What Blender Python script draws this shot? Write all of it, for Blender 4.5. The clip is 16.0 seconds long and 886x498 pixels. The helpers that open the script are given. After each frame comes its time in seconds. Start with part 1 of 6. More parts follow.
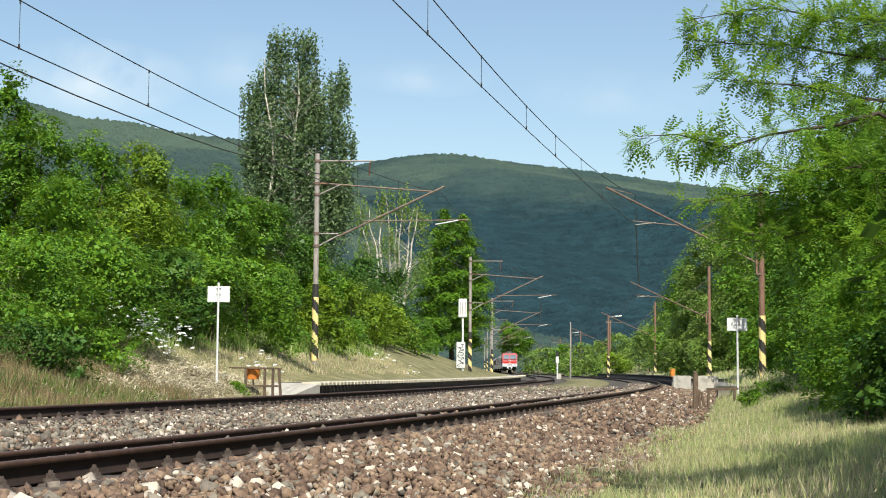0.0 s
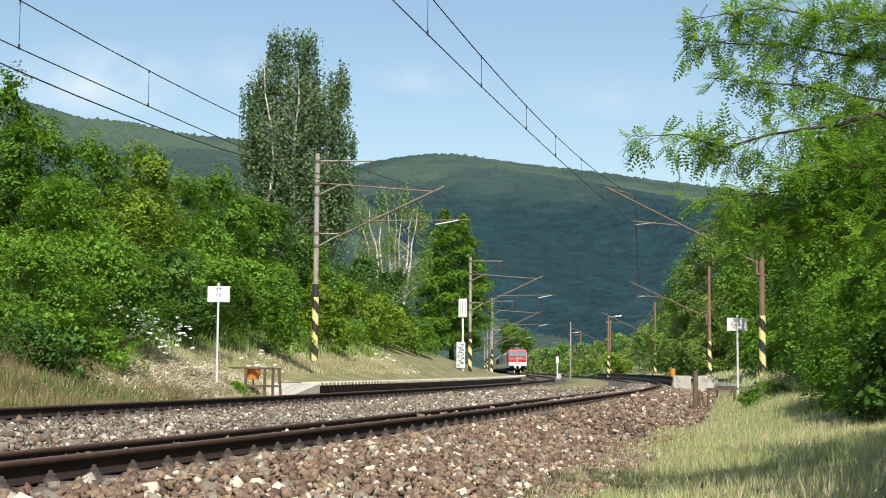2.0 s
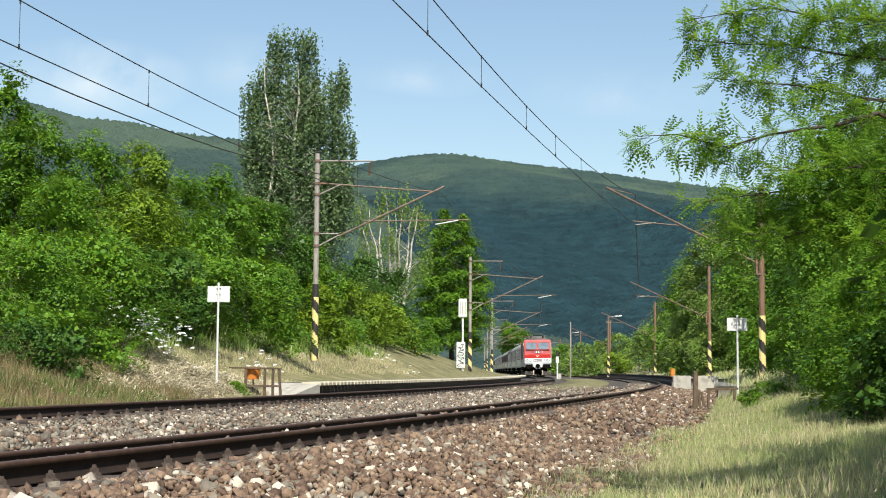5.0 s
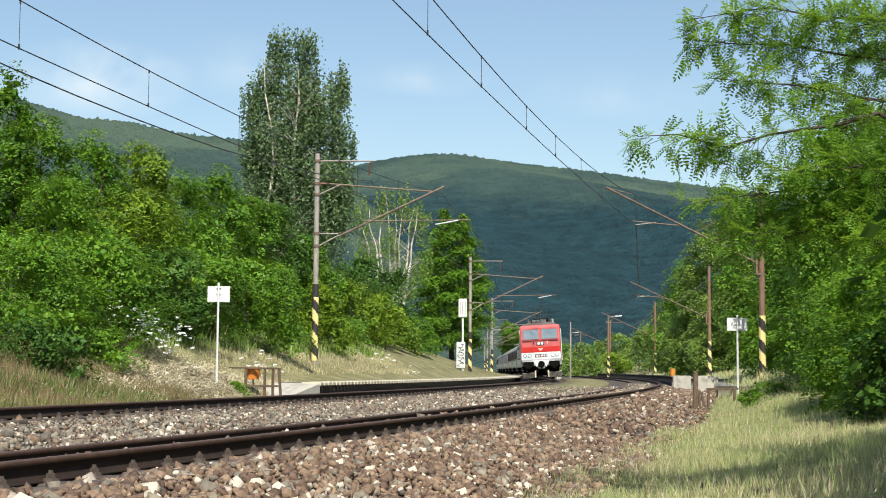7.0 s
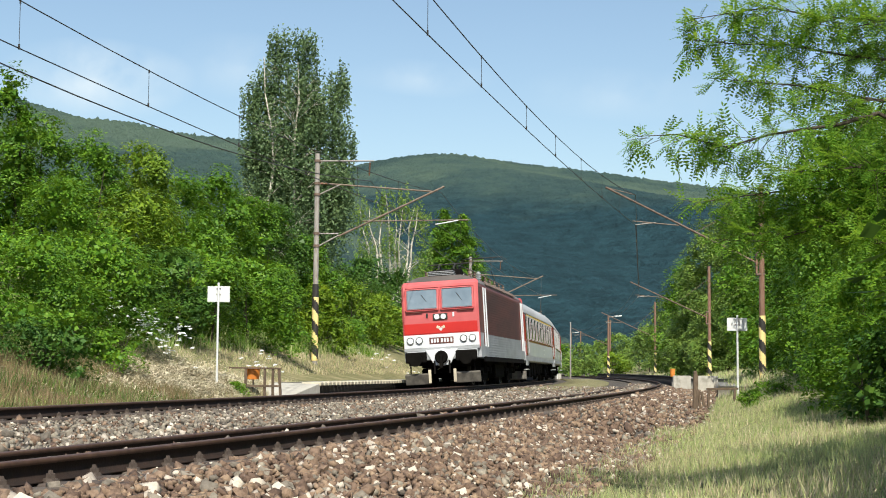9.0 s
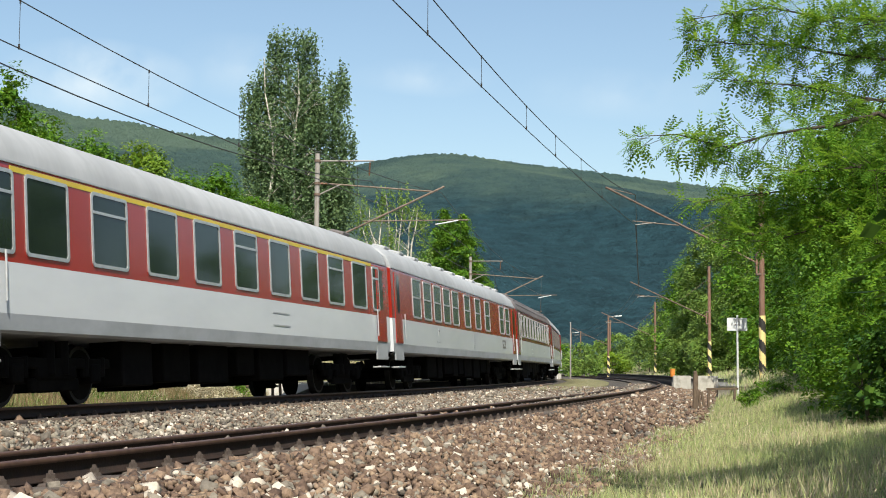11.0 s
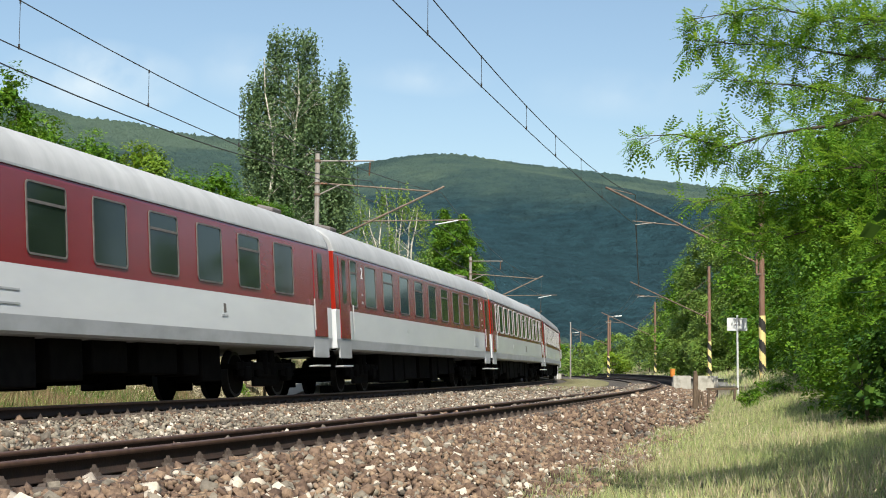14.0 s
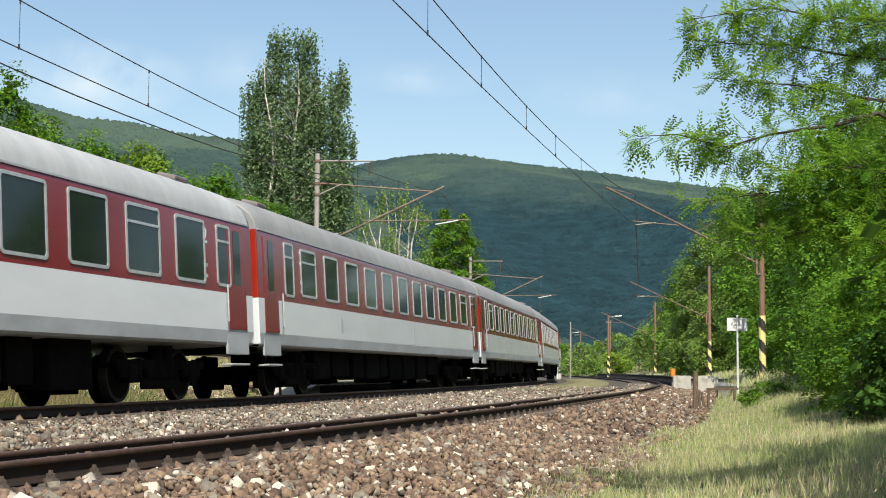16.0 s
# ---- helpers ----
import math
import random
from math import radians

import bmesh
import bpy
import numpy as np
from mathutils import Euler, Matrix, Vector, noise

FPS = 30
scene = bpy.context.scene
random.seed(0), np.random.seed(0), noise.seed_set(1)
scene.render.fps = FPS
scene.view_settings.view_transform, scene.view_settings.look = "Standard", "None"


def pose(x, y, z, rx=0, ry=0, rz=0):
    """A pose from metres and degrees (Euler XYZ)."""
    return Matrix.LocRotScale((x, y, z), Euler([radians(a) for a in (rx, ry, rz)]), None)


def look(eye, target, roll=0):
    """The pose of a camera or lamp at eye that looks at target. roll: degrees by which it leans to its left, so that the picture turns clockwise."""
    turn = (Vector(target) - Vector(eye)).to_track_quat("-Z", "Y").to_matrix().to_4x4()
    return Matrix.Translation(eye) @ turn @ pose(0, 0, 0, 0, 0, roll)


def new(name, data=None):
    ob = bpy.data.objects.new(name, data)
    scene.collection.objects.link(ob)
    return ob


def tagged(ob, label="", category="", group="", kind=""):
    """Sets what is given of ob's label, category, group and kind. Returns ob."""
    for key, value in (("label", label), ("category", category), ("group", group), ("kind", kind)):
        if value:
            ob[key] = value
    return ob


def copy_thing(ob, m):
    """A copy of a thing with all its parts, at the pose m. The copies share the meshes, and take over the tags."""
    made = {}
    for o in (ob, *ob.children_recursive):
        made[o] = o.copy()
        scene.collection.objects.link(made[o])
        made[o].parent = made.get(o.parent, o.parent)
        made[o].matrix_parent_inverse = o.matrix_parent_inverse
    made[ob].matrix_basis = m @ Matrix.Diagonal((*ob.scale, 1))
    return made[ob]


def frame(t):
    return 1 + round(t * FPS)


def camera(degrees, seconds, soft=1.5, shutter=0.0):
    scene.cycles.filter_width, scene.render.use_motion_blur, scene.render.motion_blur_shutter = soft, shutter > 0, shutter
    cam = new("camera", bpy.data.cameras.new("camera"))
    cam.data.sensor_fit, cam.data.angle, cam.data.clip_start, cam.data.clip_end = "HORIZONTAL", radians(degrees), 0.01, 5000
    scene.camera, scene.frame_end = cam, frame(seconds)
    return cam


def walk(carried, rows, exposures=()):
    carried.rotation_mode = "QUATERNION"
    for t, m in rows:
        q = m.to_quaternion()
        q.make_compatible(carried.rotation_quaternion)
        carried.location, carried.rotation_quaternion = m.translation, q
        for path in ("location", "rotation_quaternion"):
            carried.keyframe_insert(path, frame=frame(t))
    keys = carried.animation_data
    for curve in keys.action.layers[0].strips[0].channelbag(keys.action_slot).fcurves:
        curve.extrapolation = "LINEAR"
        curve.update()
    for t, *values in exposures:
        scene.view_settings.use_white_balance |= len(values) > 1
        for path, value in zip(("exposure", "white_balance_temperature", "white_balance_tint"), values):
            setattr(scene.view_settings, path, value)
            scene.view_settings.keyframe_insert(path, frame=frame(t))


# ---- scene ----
cam = camera(33.46, 16.0, soft=1.0)
EYE = (0.0, 0.0, 0.606)
STAND = look(EYE, (0.0, 10.0, 0.606 + 10.0 * math.tan(0.08199)), 0.478)
walk(cam, [(0.0, STAND), (16.0, STAND)], exposures=[(0.0, 0.42, 6500, 4.5), (16.0, 0.42, 6500, 4.5)])

# ---- light ----
SUN_TO = Vector((0.09, -0.62, 0.78)).normalized()
world = bpy.data.worlds.new("summer_sky")
scene.world = world
world.use_nodes = True
wn = world.node_tree.nodes
sky = wn.new("ShaderNodeTexSky")
sky.sky_type = "NISHITA"
sky.sun_disc = False
sky.sun_elevation = math.asin(SUN_TO.z)
sky.sun_rotation = math.atan2(SUN_TO.x, SUN_TO.y)
sky.air_density, sky.dust_density, sky.ozone_density = 1.0, 1.2, 0.35
wn["Background"].inputs[1].default_value = 0.116
world.node_tree.links.new(sky.outputs[0], wn["Background"].inputs[0])
sun = new("sun", bpy.data.lights.new("sun", "SUN"))
sun.data.energy, sun.data.angle, sun.data.color = 5.0, radians(0.6), (1.0, 0.94, 0.84)
sun.matrix_world = look((0, 0, 60), Vector((0, 0, 60)) - SUN_TO)

# ---- materials ----
MATS = {}


def mat(name, c1, c2=None, rough=0.8, metal=0.0, scale=8.0, bump=0.0, bscale=None, spots=None, island=0.0, thin=0.0,
        spec=0.4, emit=None, obj_rand=0.0, stretch=None, big=0.35, zone=None, bdist=0.02):
    """Two-scale noise colour, bump, optional stains, per-piece variation and leaf translucency."""
    if name in MATS:
        return MATS[name]
    m = bpy.data.materials.new(name)
    m.use_nodes = True
    t = m.node_tree
    N, K = t.nodes, t.links
    b = N["Principled BSDF"]
    b.inputs["Roughness"].default_value, b.inputs["Metallic"].default_value = rough, metal
    b.inputs["Specular IOR Level"].default_value = spec
    co = N.new("ShaderNodeTexCoord")
    src = co.outputs["Object"]
    if stretch:
        mp = N.new("ShaderNodeMapping")
        mp.inputs["Scale"].default_value = stretch
        K.new(src, mp.inputs[0])
        src = mp.outputs[0]
    c2 = c2 or tuple(x * 0.75 for x in c1)

    def nz(s, d=4.0):
        n = N.new("ShaderNodeTexNoise")
        n.inputs["Scale"].default_value, n.inputs["Detail"].default_value = s, d
        n.inputs["Roughness"].default_value = 0.6
        K.new(src, n.inputs["Vector"])
        return n.outputs["Fac"]

    def mixc(f, a, b2, kind="MIX"):
        x = N.new("ShaderNodeMix")
        x.data_type, x.blend_type = "RGBA", kind
        for v, k in ((f, 0), (a, 6), (b2, 7)):
            if isinstance(v, (int, float)):
                x.inputs[k].default_value = v
            elif isinstance(v, tuple):
                x.inputs[k].default_value = (*v, 1.0)
            else:
                K.new(v, x.inputs[k])
        return x.outputs[2]

    def ramp(f, lo, hi):
        r = N.new("ShaderNodeMapRange")
        r.inputs[1].default_value, r.inputs[2].default_value = lo, hi
        K.new(f, r.inputs[0])
        return r.outputs[0]

    col = mixc(ramp(nz(scale), 0.35, 0.65), tuple(c1), tuple(c2))
    if big:
        f = N.new("ShaderNodeMath")
        f.operation = "MULTIPLY"
        f.inputs[1].default_value = big
        K.new(ramp(nz(scale * 0.11, 2.0), 0.4, 0.68), f.inputs[0])
        col = mixc(f.outputs[0], col, tuple(x * 0.6 for x in c2))
    if spots:
        sc, lo, hi, sp = spots
        col = mixc(ramp(nz(sc, 3.0), lo, hi), col, tuple(sp))
    # colour below a ragged height line, for a painted cloud shadow
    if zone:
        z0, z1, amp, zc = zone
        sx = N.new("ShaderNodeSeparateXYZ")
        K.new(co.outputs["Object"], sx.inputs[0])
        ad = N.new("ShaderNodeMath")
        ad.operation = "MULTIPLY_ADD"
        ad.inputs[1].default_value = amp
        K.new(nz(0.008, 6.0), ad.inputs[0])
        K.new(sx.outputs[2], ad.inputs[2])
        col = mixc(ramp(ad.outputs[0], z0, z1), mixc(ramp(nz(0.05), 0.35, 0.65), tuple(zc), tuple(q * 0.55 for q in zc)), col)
    if island or obj_rand:
        if island:
            r = N.new("ShaderNodeNewGeometry").outputs["Random Per Island"]
        else:
            r = N.new("ShaderNodeObjectInfo").outputs["Random"]
        a = island or obj_rand
        hsv = N.new("ShaderNodeHueSaturation")
        mr = N.new("ShaderNodeMapRange")
        mr.inputs[3].default_value, mr.inputs[4].default_value = 1.0 - a, 1.0 + a
        K.new(r, mr.inputs[0])
        K.new(mr.outputs[0], hsv.inputs["Value"])
        mh = N.new("ShaderNodeMath")
        mh.operation = "MULTIPLY_ADD"
        mh.inputs[1].default_value, mh.inputs[2].default_value = -0.035 if thin else 0.02, 0.515 if thin else 0.49
        K.new(r, mh.inputs[0])
        K.new(mh.outputs[0], hsv.inputs["Hue"])
        K.new(col, hsv.inputs["Color"])
        col = hsv.outputs[0]
    K.new(col, b.inputs["Base Color"])
    if bump:
        bp = N.new("ShaderNodeBump")
        bp.inputs["Strength"].default_value, bp.inputs["Distance"].default_value = min(1.0, bump), bdist
        K.new(nz(bscale or scale * 4.0), bp.inputs["Height"])
        K.new(bp.outputs[0], b.inputs["Normal"])
    if emit:
        b.inputs["Emission Color"].default_value, b.inputs["Emission Strength"].default_value = (*emit[:3], 1.0), emit[3]
    if thin:
        tr = N.new("ShaderNodeBsdfTranslucent")
        hs = N.new("ShaderNodeHueSaturation")
        hs.inputs["Hue"].default_value, hs.inputs["Value"].default_value = 0.48, 1.5
        K.new(col, hs.inputs["Color"])
        K.new(hs.outputs[0], tr.inputs[0])
        mx = N.new("ShaderNodeMixShader")
        mx.inputs[0].default_value = thin
        K.new(b.outputs[0], mx.inputs[1])
        K.new(tr.outputs[0], mx.inputs[2])
        K.new(mx.outputs[0], N["Material Output"].inputs[0])
    MATS[name] = m
    return m


M_GRASS = mat("meadow_soil", (0.105, 0.115, 0.04), (0.22, 0.19, 0.095), 0.95, scale=5.0, bump=1.0, bscale=24, spots=(0.9, 0.5, 0.68, (0.27, 0.23, 0.125)))
# bed colour darkened to stand for shade in the gaps between stones
M_BALLAST = mat("shade_dark_ballast_bed", (0.05, 0.041, 0.034), (0.10, 0.085, 0.072), 0.95, scale=14, bump=1.0, bscale=25)
M_STONE = mat("grey_ballast_stone", (0.24, 0.205, 0.165), (0.15, 0.127, 0.10), 0.9, scale=20, island=0.45, bump=0.3, big=0)
M_STONE_B = mat("brown_ballast_stone", (0.225, 0.15, 0.105), (0.125, 0.08, 0.055), 0.9, scale=20, island=0.5, bump=0.3, big=0)
M_STONE_W = mat("pale_ballast_stone", (0.55, 0.48, 0.4), (0.42, 0.36, 0.3), 0.9, scale=20, island=0.3, bump=0.3, big=0)
M_RAIL = mat("rusty_rail_steel", (0.034, 0.018, 0.012), (0.02, 0.012, 0.009), 0.8, 0.1, scale=10, bump=0.2)
M_RAILTOP = mat("worn_rail_head", (0.15, 0.085, 0.06), (0.09, 0.05, 0.038), 0.5, 0.4, scale=9, stretch=(1, 1, 1))
M_SLEEPER = mat("oily_concrete_sleeper", (0.11, 0.085, 0.07), (0.065, 0.05, 0.042), 0.9, scale=9, bump=0.4, obj_rand=0.15)
M_BOLT = mat("grey_fastening", (0.09, 0.068, 0.056), (0.055, 0.04, 0.033), 0.8, 0.1, scale=30)
M_CONC = mat("weathered_concrete", (0.52, 0.49, 0.44), (0.42, 0.39, 0.34), 0.9, scale=5, bump=0.35, spots=(2.0, 0.58, 0.72, (0.3, 0.28, 0.24)))
M_CONC_D = mat("dark_concrete", (0.06, 0.052, 0.045), (0.035, 0.03, 0.027), 0.9, scale=4, bump=0.4)
M_MAST = mat("rusty_grey_steel", (0.4, 0.37, 0.34), (0.3, 0.26, 0.23), 0.7, 0.2, scale=5, stretch=(3, 3, 0.6), spots=(2.5, 0.62, 0.74, (0.24, 0.12, 0.07)))
M_MAST_R = mat("rust_red_steel", (0.2, 0.1, 0.065), (0.27, 0.17, 0.12), 0.75, 0.2, scale=5, stretch=(3, 3, 0.6))
M_RUST = mat("rusty_bracket_tube", (0.13, 0.08, 0.055), (0.22, 0.16, 0.13), 0.75, 0.2, scale=9)
M_YEL = mat("yellow_warning_paint", (0.85, 0.68, 0.3), (0.78, 0.6, 0.24), 0.6, scale=6, spots=(7, 0.6, 0.75, (0.5, 0.4, 0.2)))
M_ARM = mat("weathered_bracket_tube", (0.25, 0.19, 0.15), (0.17, 0.12, 0.09), 0.65, 0.2, scale=6)
M_BLK = mat("black_warning_paint", (0.028, 0.026, 0.025), (0.045, 0.04, 0.035), 0.6, scale=8)
M_WHITE = mat("white_enamel", (0.7, 0.7, 0.69), (0.62, 0.62, 0.62), 0.45, scale=4, big=0.15)
M_WIRE = mat("dark_copper_wire", (0.05, 0.045, 0.04), (0.07, 0.06, 0.05), 0.5, 0.6, big=0)
M_WOOD = mat("weathered_wood", (0.17, 0.12, 0.08), (0.1, 0.07, 0.05), 0.9, scale=6, stretch=(6, 6, 1), bump=0.4)
M_ORANGE = mat("orange_plastic", (0.75, 0.27, 0.05), (0.62, 0.2, 0.04), 0.5, scale=6)
M_BARK = mat("grey_brown_bark", (0.09, 0.07, 0.05), (0.05, 0.04, 0.03), 0.95, scale=9, stretch=(2, 2, 0.5), bump=0.8)
M_BIRCH = mat("white_birch_bark", (0.62, 0.58, 0.5), (0.45, 0.4, 0.34), 0.85, scale=5, stretch=(1, 1, 2.5), spots=(5, 0.55, 0.62, (0.08, 0.07, 0.06)), bump=0.3)
LEAF = dict(rough=0.5, thin=0.24, island=0.34, spec=0.25, big=0.3)
M_LEAF = mat("mixed_shrub_leaf", (0.128, 0.262, 0.018), (0.068, 0.16, 0.014), scale=0.5, **LEAF)
M_LEAF_Y = mat("sunny_yellow_green_leaf", (0.165, 0.265, 0.018), (0.11, 0.195, 0.016), scale=0.5, **LEAF)
M_LEAF_D = mat("dark_tree_leaf", (0.075, 0.165, 0.024), (0.046, 0.112, 0.019), scale=0.5, **LEAF)
M_LEAF_B = mat("birch_leaf", (0.14, 0.215, 0.09), (0.09, 0.15, 0.065), scale=0.6, **LEAF)
M_LEAF_A = mat("bright_pinnate_leaf", (0.155, 0.30, 0.028), (0.10, 0.225, 0.024), scale=1.0, **{**LEAF, "thin": 0.5})
M_LEAF_P = mat("pale_sunlit_leaf", (0.19, 0.29, 0.055), (0.12, 0.205, 0.04), scale=0.5, **LEAF)
M_BLADE = mat("green_grass_blade", (0.29, 0.37, 0.13), (0.4, 0.43, 0.2), 0.7, scale=0.7, thin=0.25, island=0.3, big=0.3)
M_BLADE_D = mat("dry_grass_blade", (0.58, 0.52, 0.34), (0.46, 0.39, 0.24), 0.8, scale=0.7, thin=0.2, island=0.3, big=0.3)
# both hill forests carry the blue of distance haze in their base colours
M_HILL = mat("haze_tinted_forest", (0.056, 0.092, 0.078), (0.037, 0.067, 0.066), 0.95, scale=0.05, bump=0.9, bscale=0.13, bdist=12.0, spots=(0.0045, 0.48, 0.62, (0.078, 0.115, 0.086)), spec=0.1)
# zone: a cloud's shadow put into the colour of the lower slope
M_HILL_D = mat("forest_with_cloud_shade", (0.056, 0.092, 0.078), (0.037, 0.067, 0.066), 0.95, scale=0.05, bump=0.9, bscale=0.13, bdist=12.0, spots=(0.0045, 0.48, 0.62, (0.078, 0.115, 0.086)), spec=0.1,
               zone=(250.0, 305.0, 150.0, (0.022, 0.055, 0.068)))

# ---- building helpers ----


def link(name, bm, material, parent=None, label="", smooth=False):
    me = bpy.data.meshes.new(name)
    bm.to_mesh(me)
    bm.free()
    for mm in material if isinstance(material, (list, tuple)) else [material]:
        me.materials.append(mm)
    if smooth:
        for p in me.polygons:
            p.use_smooth = True
    ob = new(name, me)
    ob.parent = parent
    if label:
        ob["label"] = label
    return ob


part = link


def box(bm, size, at=(0, 0, 0), rot=(0, 0, 0), bevel=0.0, mi=0):
    m = pose(*at, *rot) @ Matrix.Diagonal((*size, 1))
    r = bmesh.ops.create_cube(bm, size=1.0, matrix=m)
    fs = {f for v in r["verts"] for f in v.link_faces}
    if bevel:
        es = {e for v in r["verts"] for e in v.link_edges}
        q = bmesh.ops.bevel(bm, geom=list(es), offset=bevel, segments=2, affect="EDGES", profile=0.5)
        fs = {f for f in fs if f.is_valid} | set(q["faces"])
    for f in fs:
        f.material_index = mi
    return fs


def tube(bm, a, b, r1, r2=None, seg=8, mi=0):
    a, b = Vector(a), Vector(b)
    d = b - a
    m = Matrix.Translation((a + b) / 2) @ d.to_track_quat("Z", "Y").to_matrix().to_4x4()
    r = bmesh.ops.create_cone(bm, cap_ends=True, segments=seg, radius1=r1, radius2=r1 if r2 is None else r2, depth=d.length, matrix=m)
    for f in {f for v in r["verts"] for f in v.link_faces}:
        f.material_index = mi


def thing(name, at, label, category, group="", rz=0.0):
    e = new(name)
    e.matrix_basis = pose(*at, 0, 0, rz)
    return tagged(e, label, category, group)


def mesh_np(name, verts, faces, materials, mats=None, parent=None, smooth=False):
    """A mesh from numpy arrays; faces all have the same number of corners."""
    me = bpy.data.meshes.new(name)
    n, k = faces.shape
    me.vertices.add(len(verts))
    me.vertices.foreach_set("co", np.ascontiguousarray(verts, dtype=np.float32).ravel())
    me.loops.add(n * k)
    me.loops.foreach_set("vertex_index", np.ascontiguousarray(faces, dtype=np.int32).ravel())
    me.polygons.add(n)
    me.polygons.foreach_set("loop_start", np.arange(0, n * k, k, dtype=np.int32))
    for mm in materials:
        me.materials.append(mm)
    if mats is not None:
        me.polygons.foreach_set("material_index", np.ascontiguousarray(mats, dtype=np.int32))
    if smooth:
        me.polygons.foreach_set("use_smooth", np.ones(n, dtype=bool))
    me.update(calc_edges=True)
    ob = new(name, me)
    ob.parent = parent
    return ob


# ---- the line of the railway ----
# s runs along the outer rail of the camera-side track, n is the distance to its inner side (left)
S = np.arange(-420.0, 900.0, 0.5)
CURV = 0.00164 * np.clip((198.07 - S) / 85.83, 0, 1)
TH = np.cumsum(CURV) * 0.5
TH = 1.29506 + TH - np.interp(0, S, TH)
CX, CY = np.cumsum(np.cos(TH)) * 0.5, np.cumsum(np.sin(TH)) * 0.5
CX, CY = CX - np.interp(0, S, CX) - 5.585, CY - np.interp(0, S, CY) - 0.762
CANT = 0.0978
SPAN = 6.415        # from the outer rail of one track to the outer rail of the other
GAUGE = 1.5
FARC = SPAN + GAUGE / 2


def cant(s):
    return CANT * np.interp(s, S, CURV) / 0.00164


def near_shift(s):
    return -0.38 * np.clip((np.asarray(s) - 35.0) / 45.0, 0, 1)


def far_shift(s):
    return -0.344 * np.clip((50.0 - np.asarray(s, float)) / 50.0, -0.5, 1.5)


def sn(s, n):
    """World x, y of a place s along and n across the line."""
    s, n = np.asarray(s, float), np.asarray(n, float)
    th = np.interp(s, S, TH)
    m = np.clip(n, -60, 60)
    return np.interp(s, S, CX) - np.sin(th) * m - (n - m), np.interp(s, S, CY) + np.cos(th) * m


def P(s, n, z):
    x, y = sn(s, n)
    return Vector((float(x), float(y), z))


def head(s):
    """Heading along the line in degrees."""
    return math.degrees(float(np.interp(s, S, TH)))


def s_at(y, n=0.0):
    ss = np.arange(-200.0, 800.0, 0.25)
    return float(np.interp(y, sn(ss, n + 0 * ss)[1], ss))


def n_at(s, x):
    """n for a world x at station s."""
    return float((np.interp(s, S, CX) - x) / math.sin(np.interp(s, S, TH)))


PN = np.array([-4000, -200, -60, -22, -14, -10, -8, -6, -4.5, -3.4, -2.4, -0.62, 0.0, 8.9, 9.6, 10.4, 11.5, 13.0, 15.5, 20, 30, 60, 200, 4000])
NEARZ = np.array([60, 30, 11, 3.4, 1.5, 0.55, 0.12, -0.3, -0.56, -0.69, -0.68, -0.2, -0.2, -0.24, -0.48, -0.4, 0.0, 0.6, 1.3, 2.4, 4.7, 9, 20, 60])
MIDZ = np.array([60, 30, 11, 4.0, 2.4, 1.5, 0.95, 0.5, 0.3, -0.12, -0.36, -0.2, -0.2, -0.24, -0.4, 0.14, 0.36, 1.08, 1.95, 3.3, 5.5, 10, 20, 60])
FARZ = np.array([40, 12, 5, 2.5, 1.6, 1.0, 0.8, 0.5, 0.35, 0.28, 0.2, -0.2, -0.2, -0.24, -0.4, 0.14, 0.25, 0.5, 1.0, 1.6, 2.5, 4, 12, 40])


def ground_z(s, n):
    s, n = np.asarray(s, float), np.asarray(n, float)
    a, b, c = (np.interp(n, PN, q) for q in (NEARZ, MIDZ, FARZ))
    w1, w2 = np.clip((s - 26) / 22, 0, 1), np.clip((s - 90) / 80, 0, 1)
    w1, w2 = w1 * w1 * (3 - 2 * w1), w2 * w2 * (3 - 2 * w2)
    z = (a * (1 - w1) + b * w1) * (1 - w2) + c * w2
    return z


def ground_xy(x, y):
    s = s_at(y)
    for _ in range(4):
        n = n_at(s, x)
        s = s_at(y, n)
    return s, n, float(ground_z(s, n))


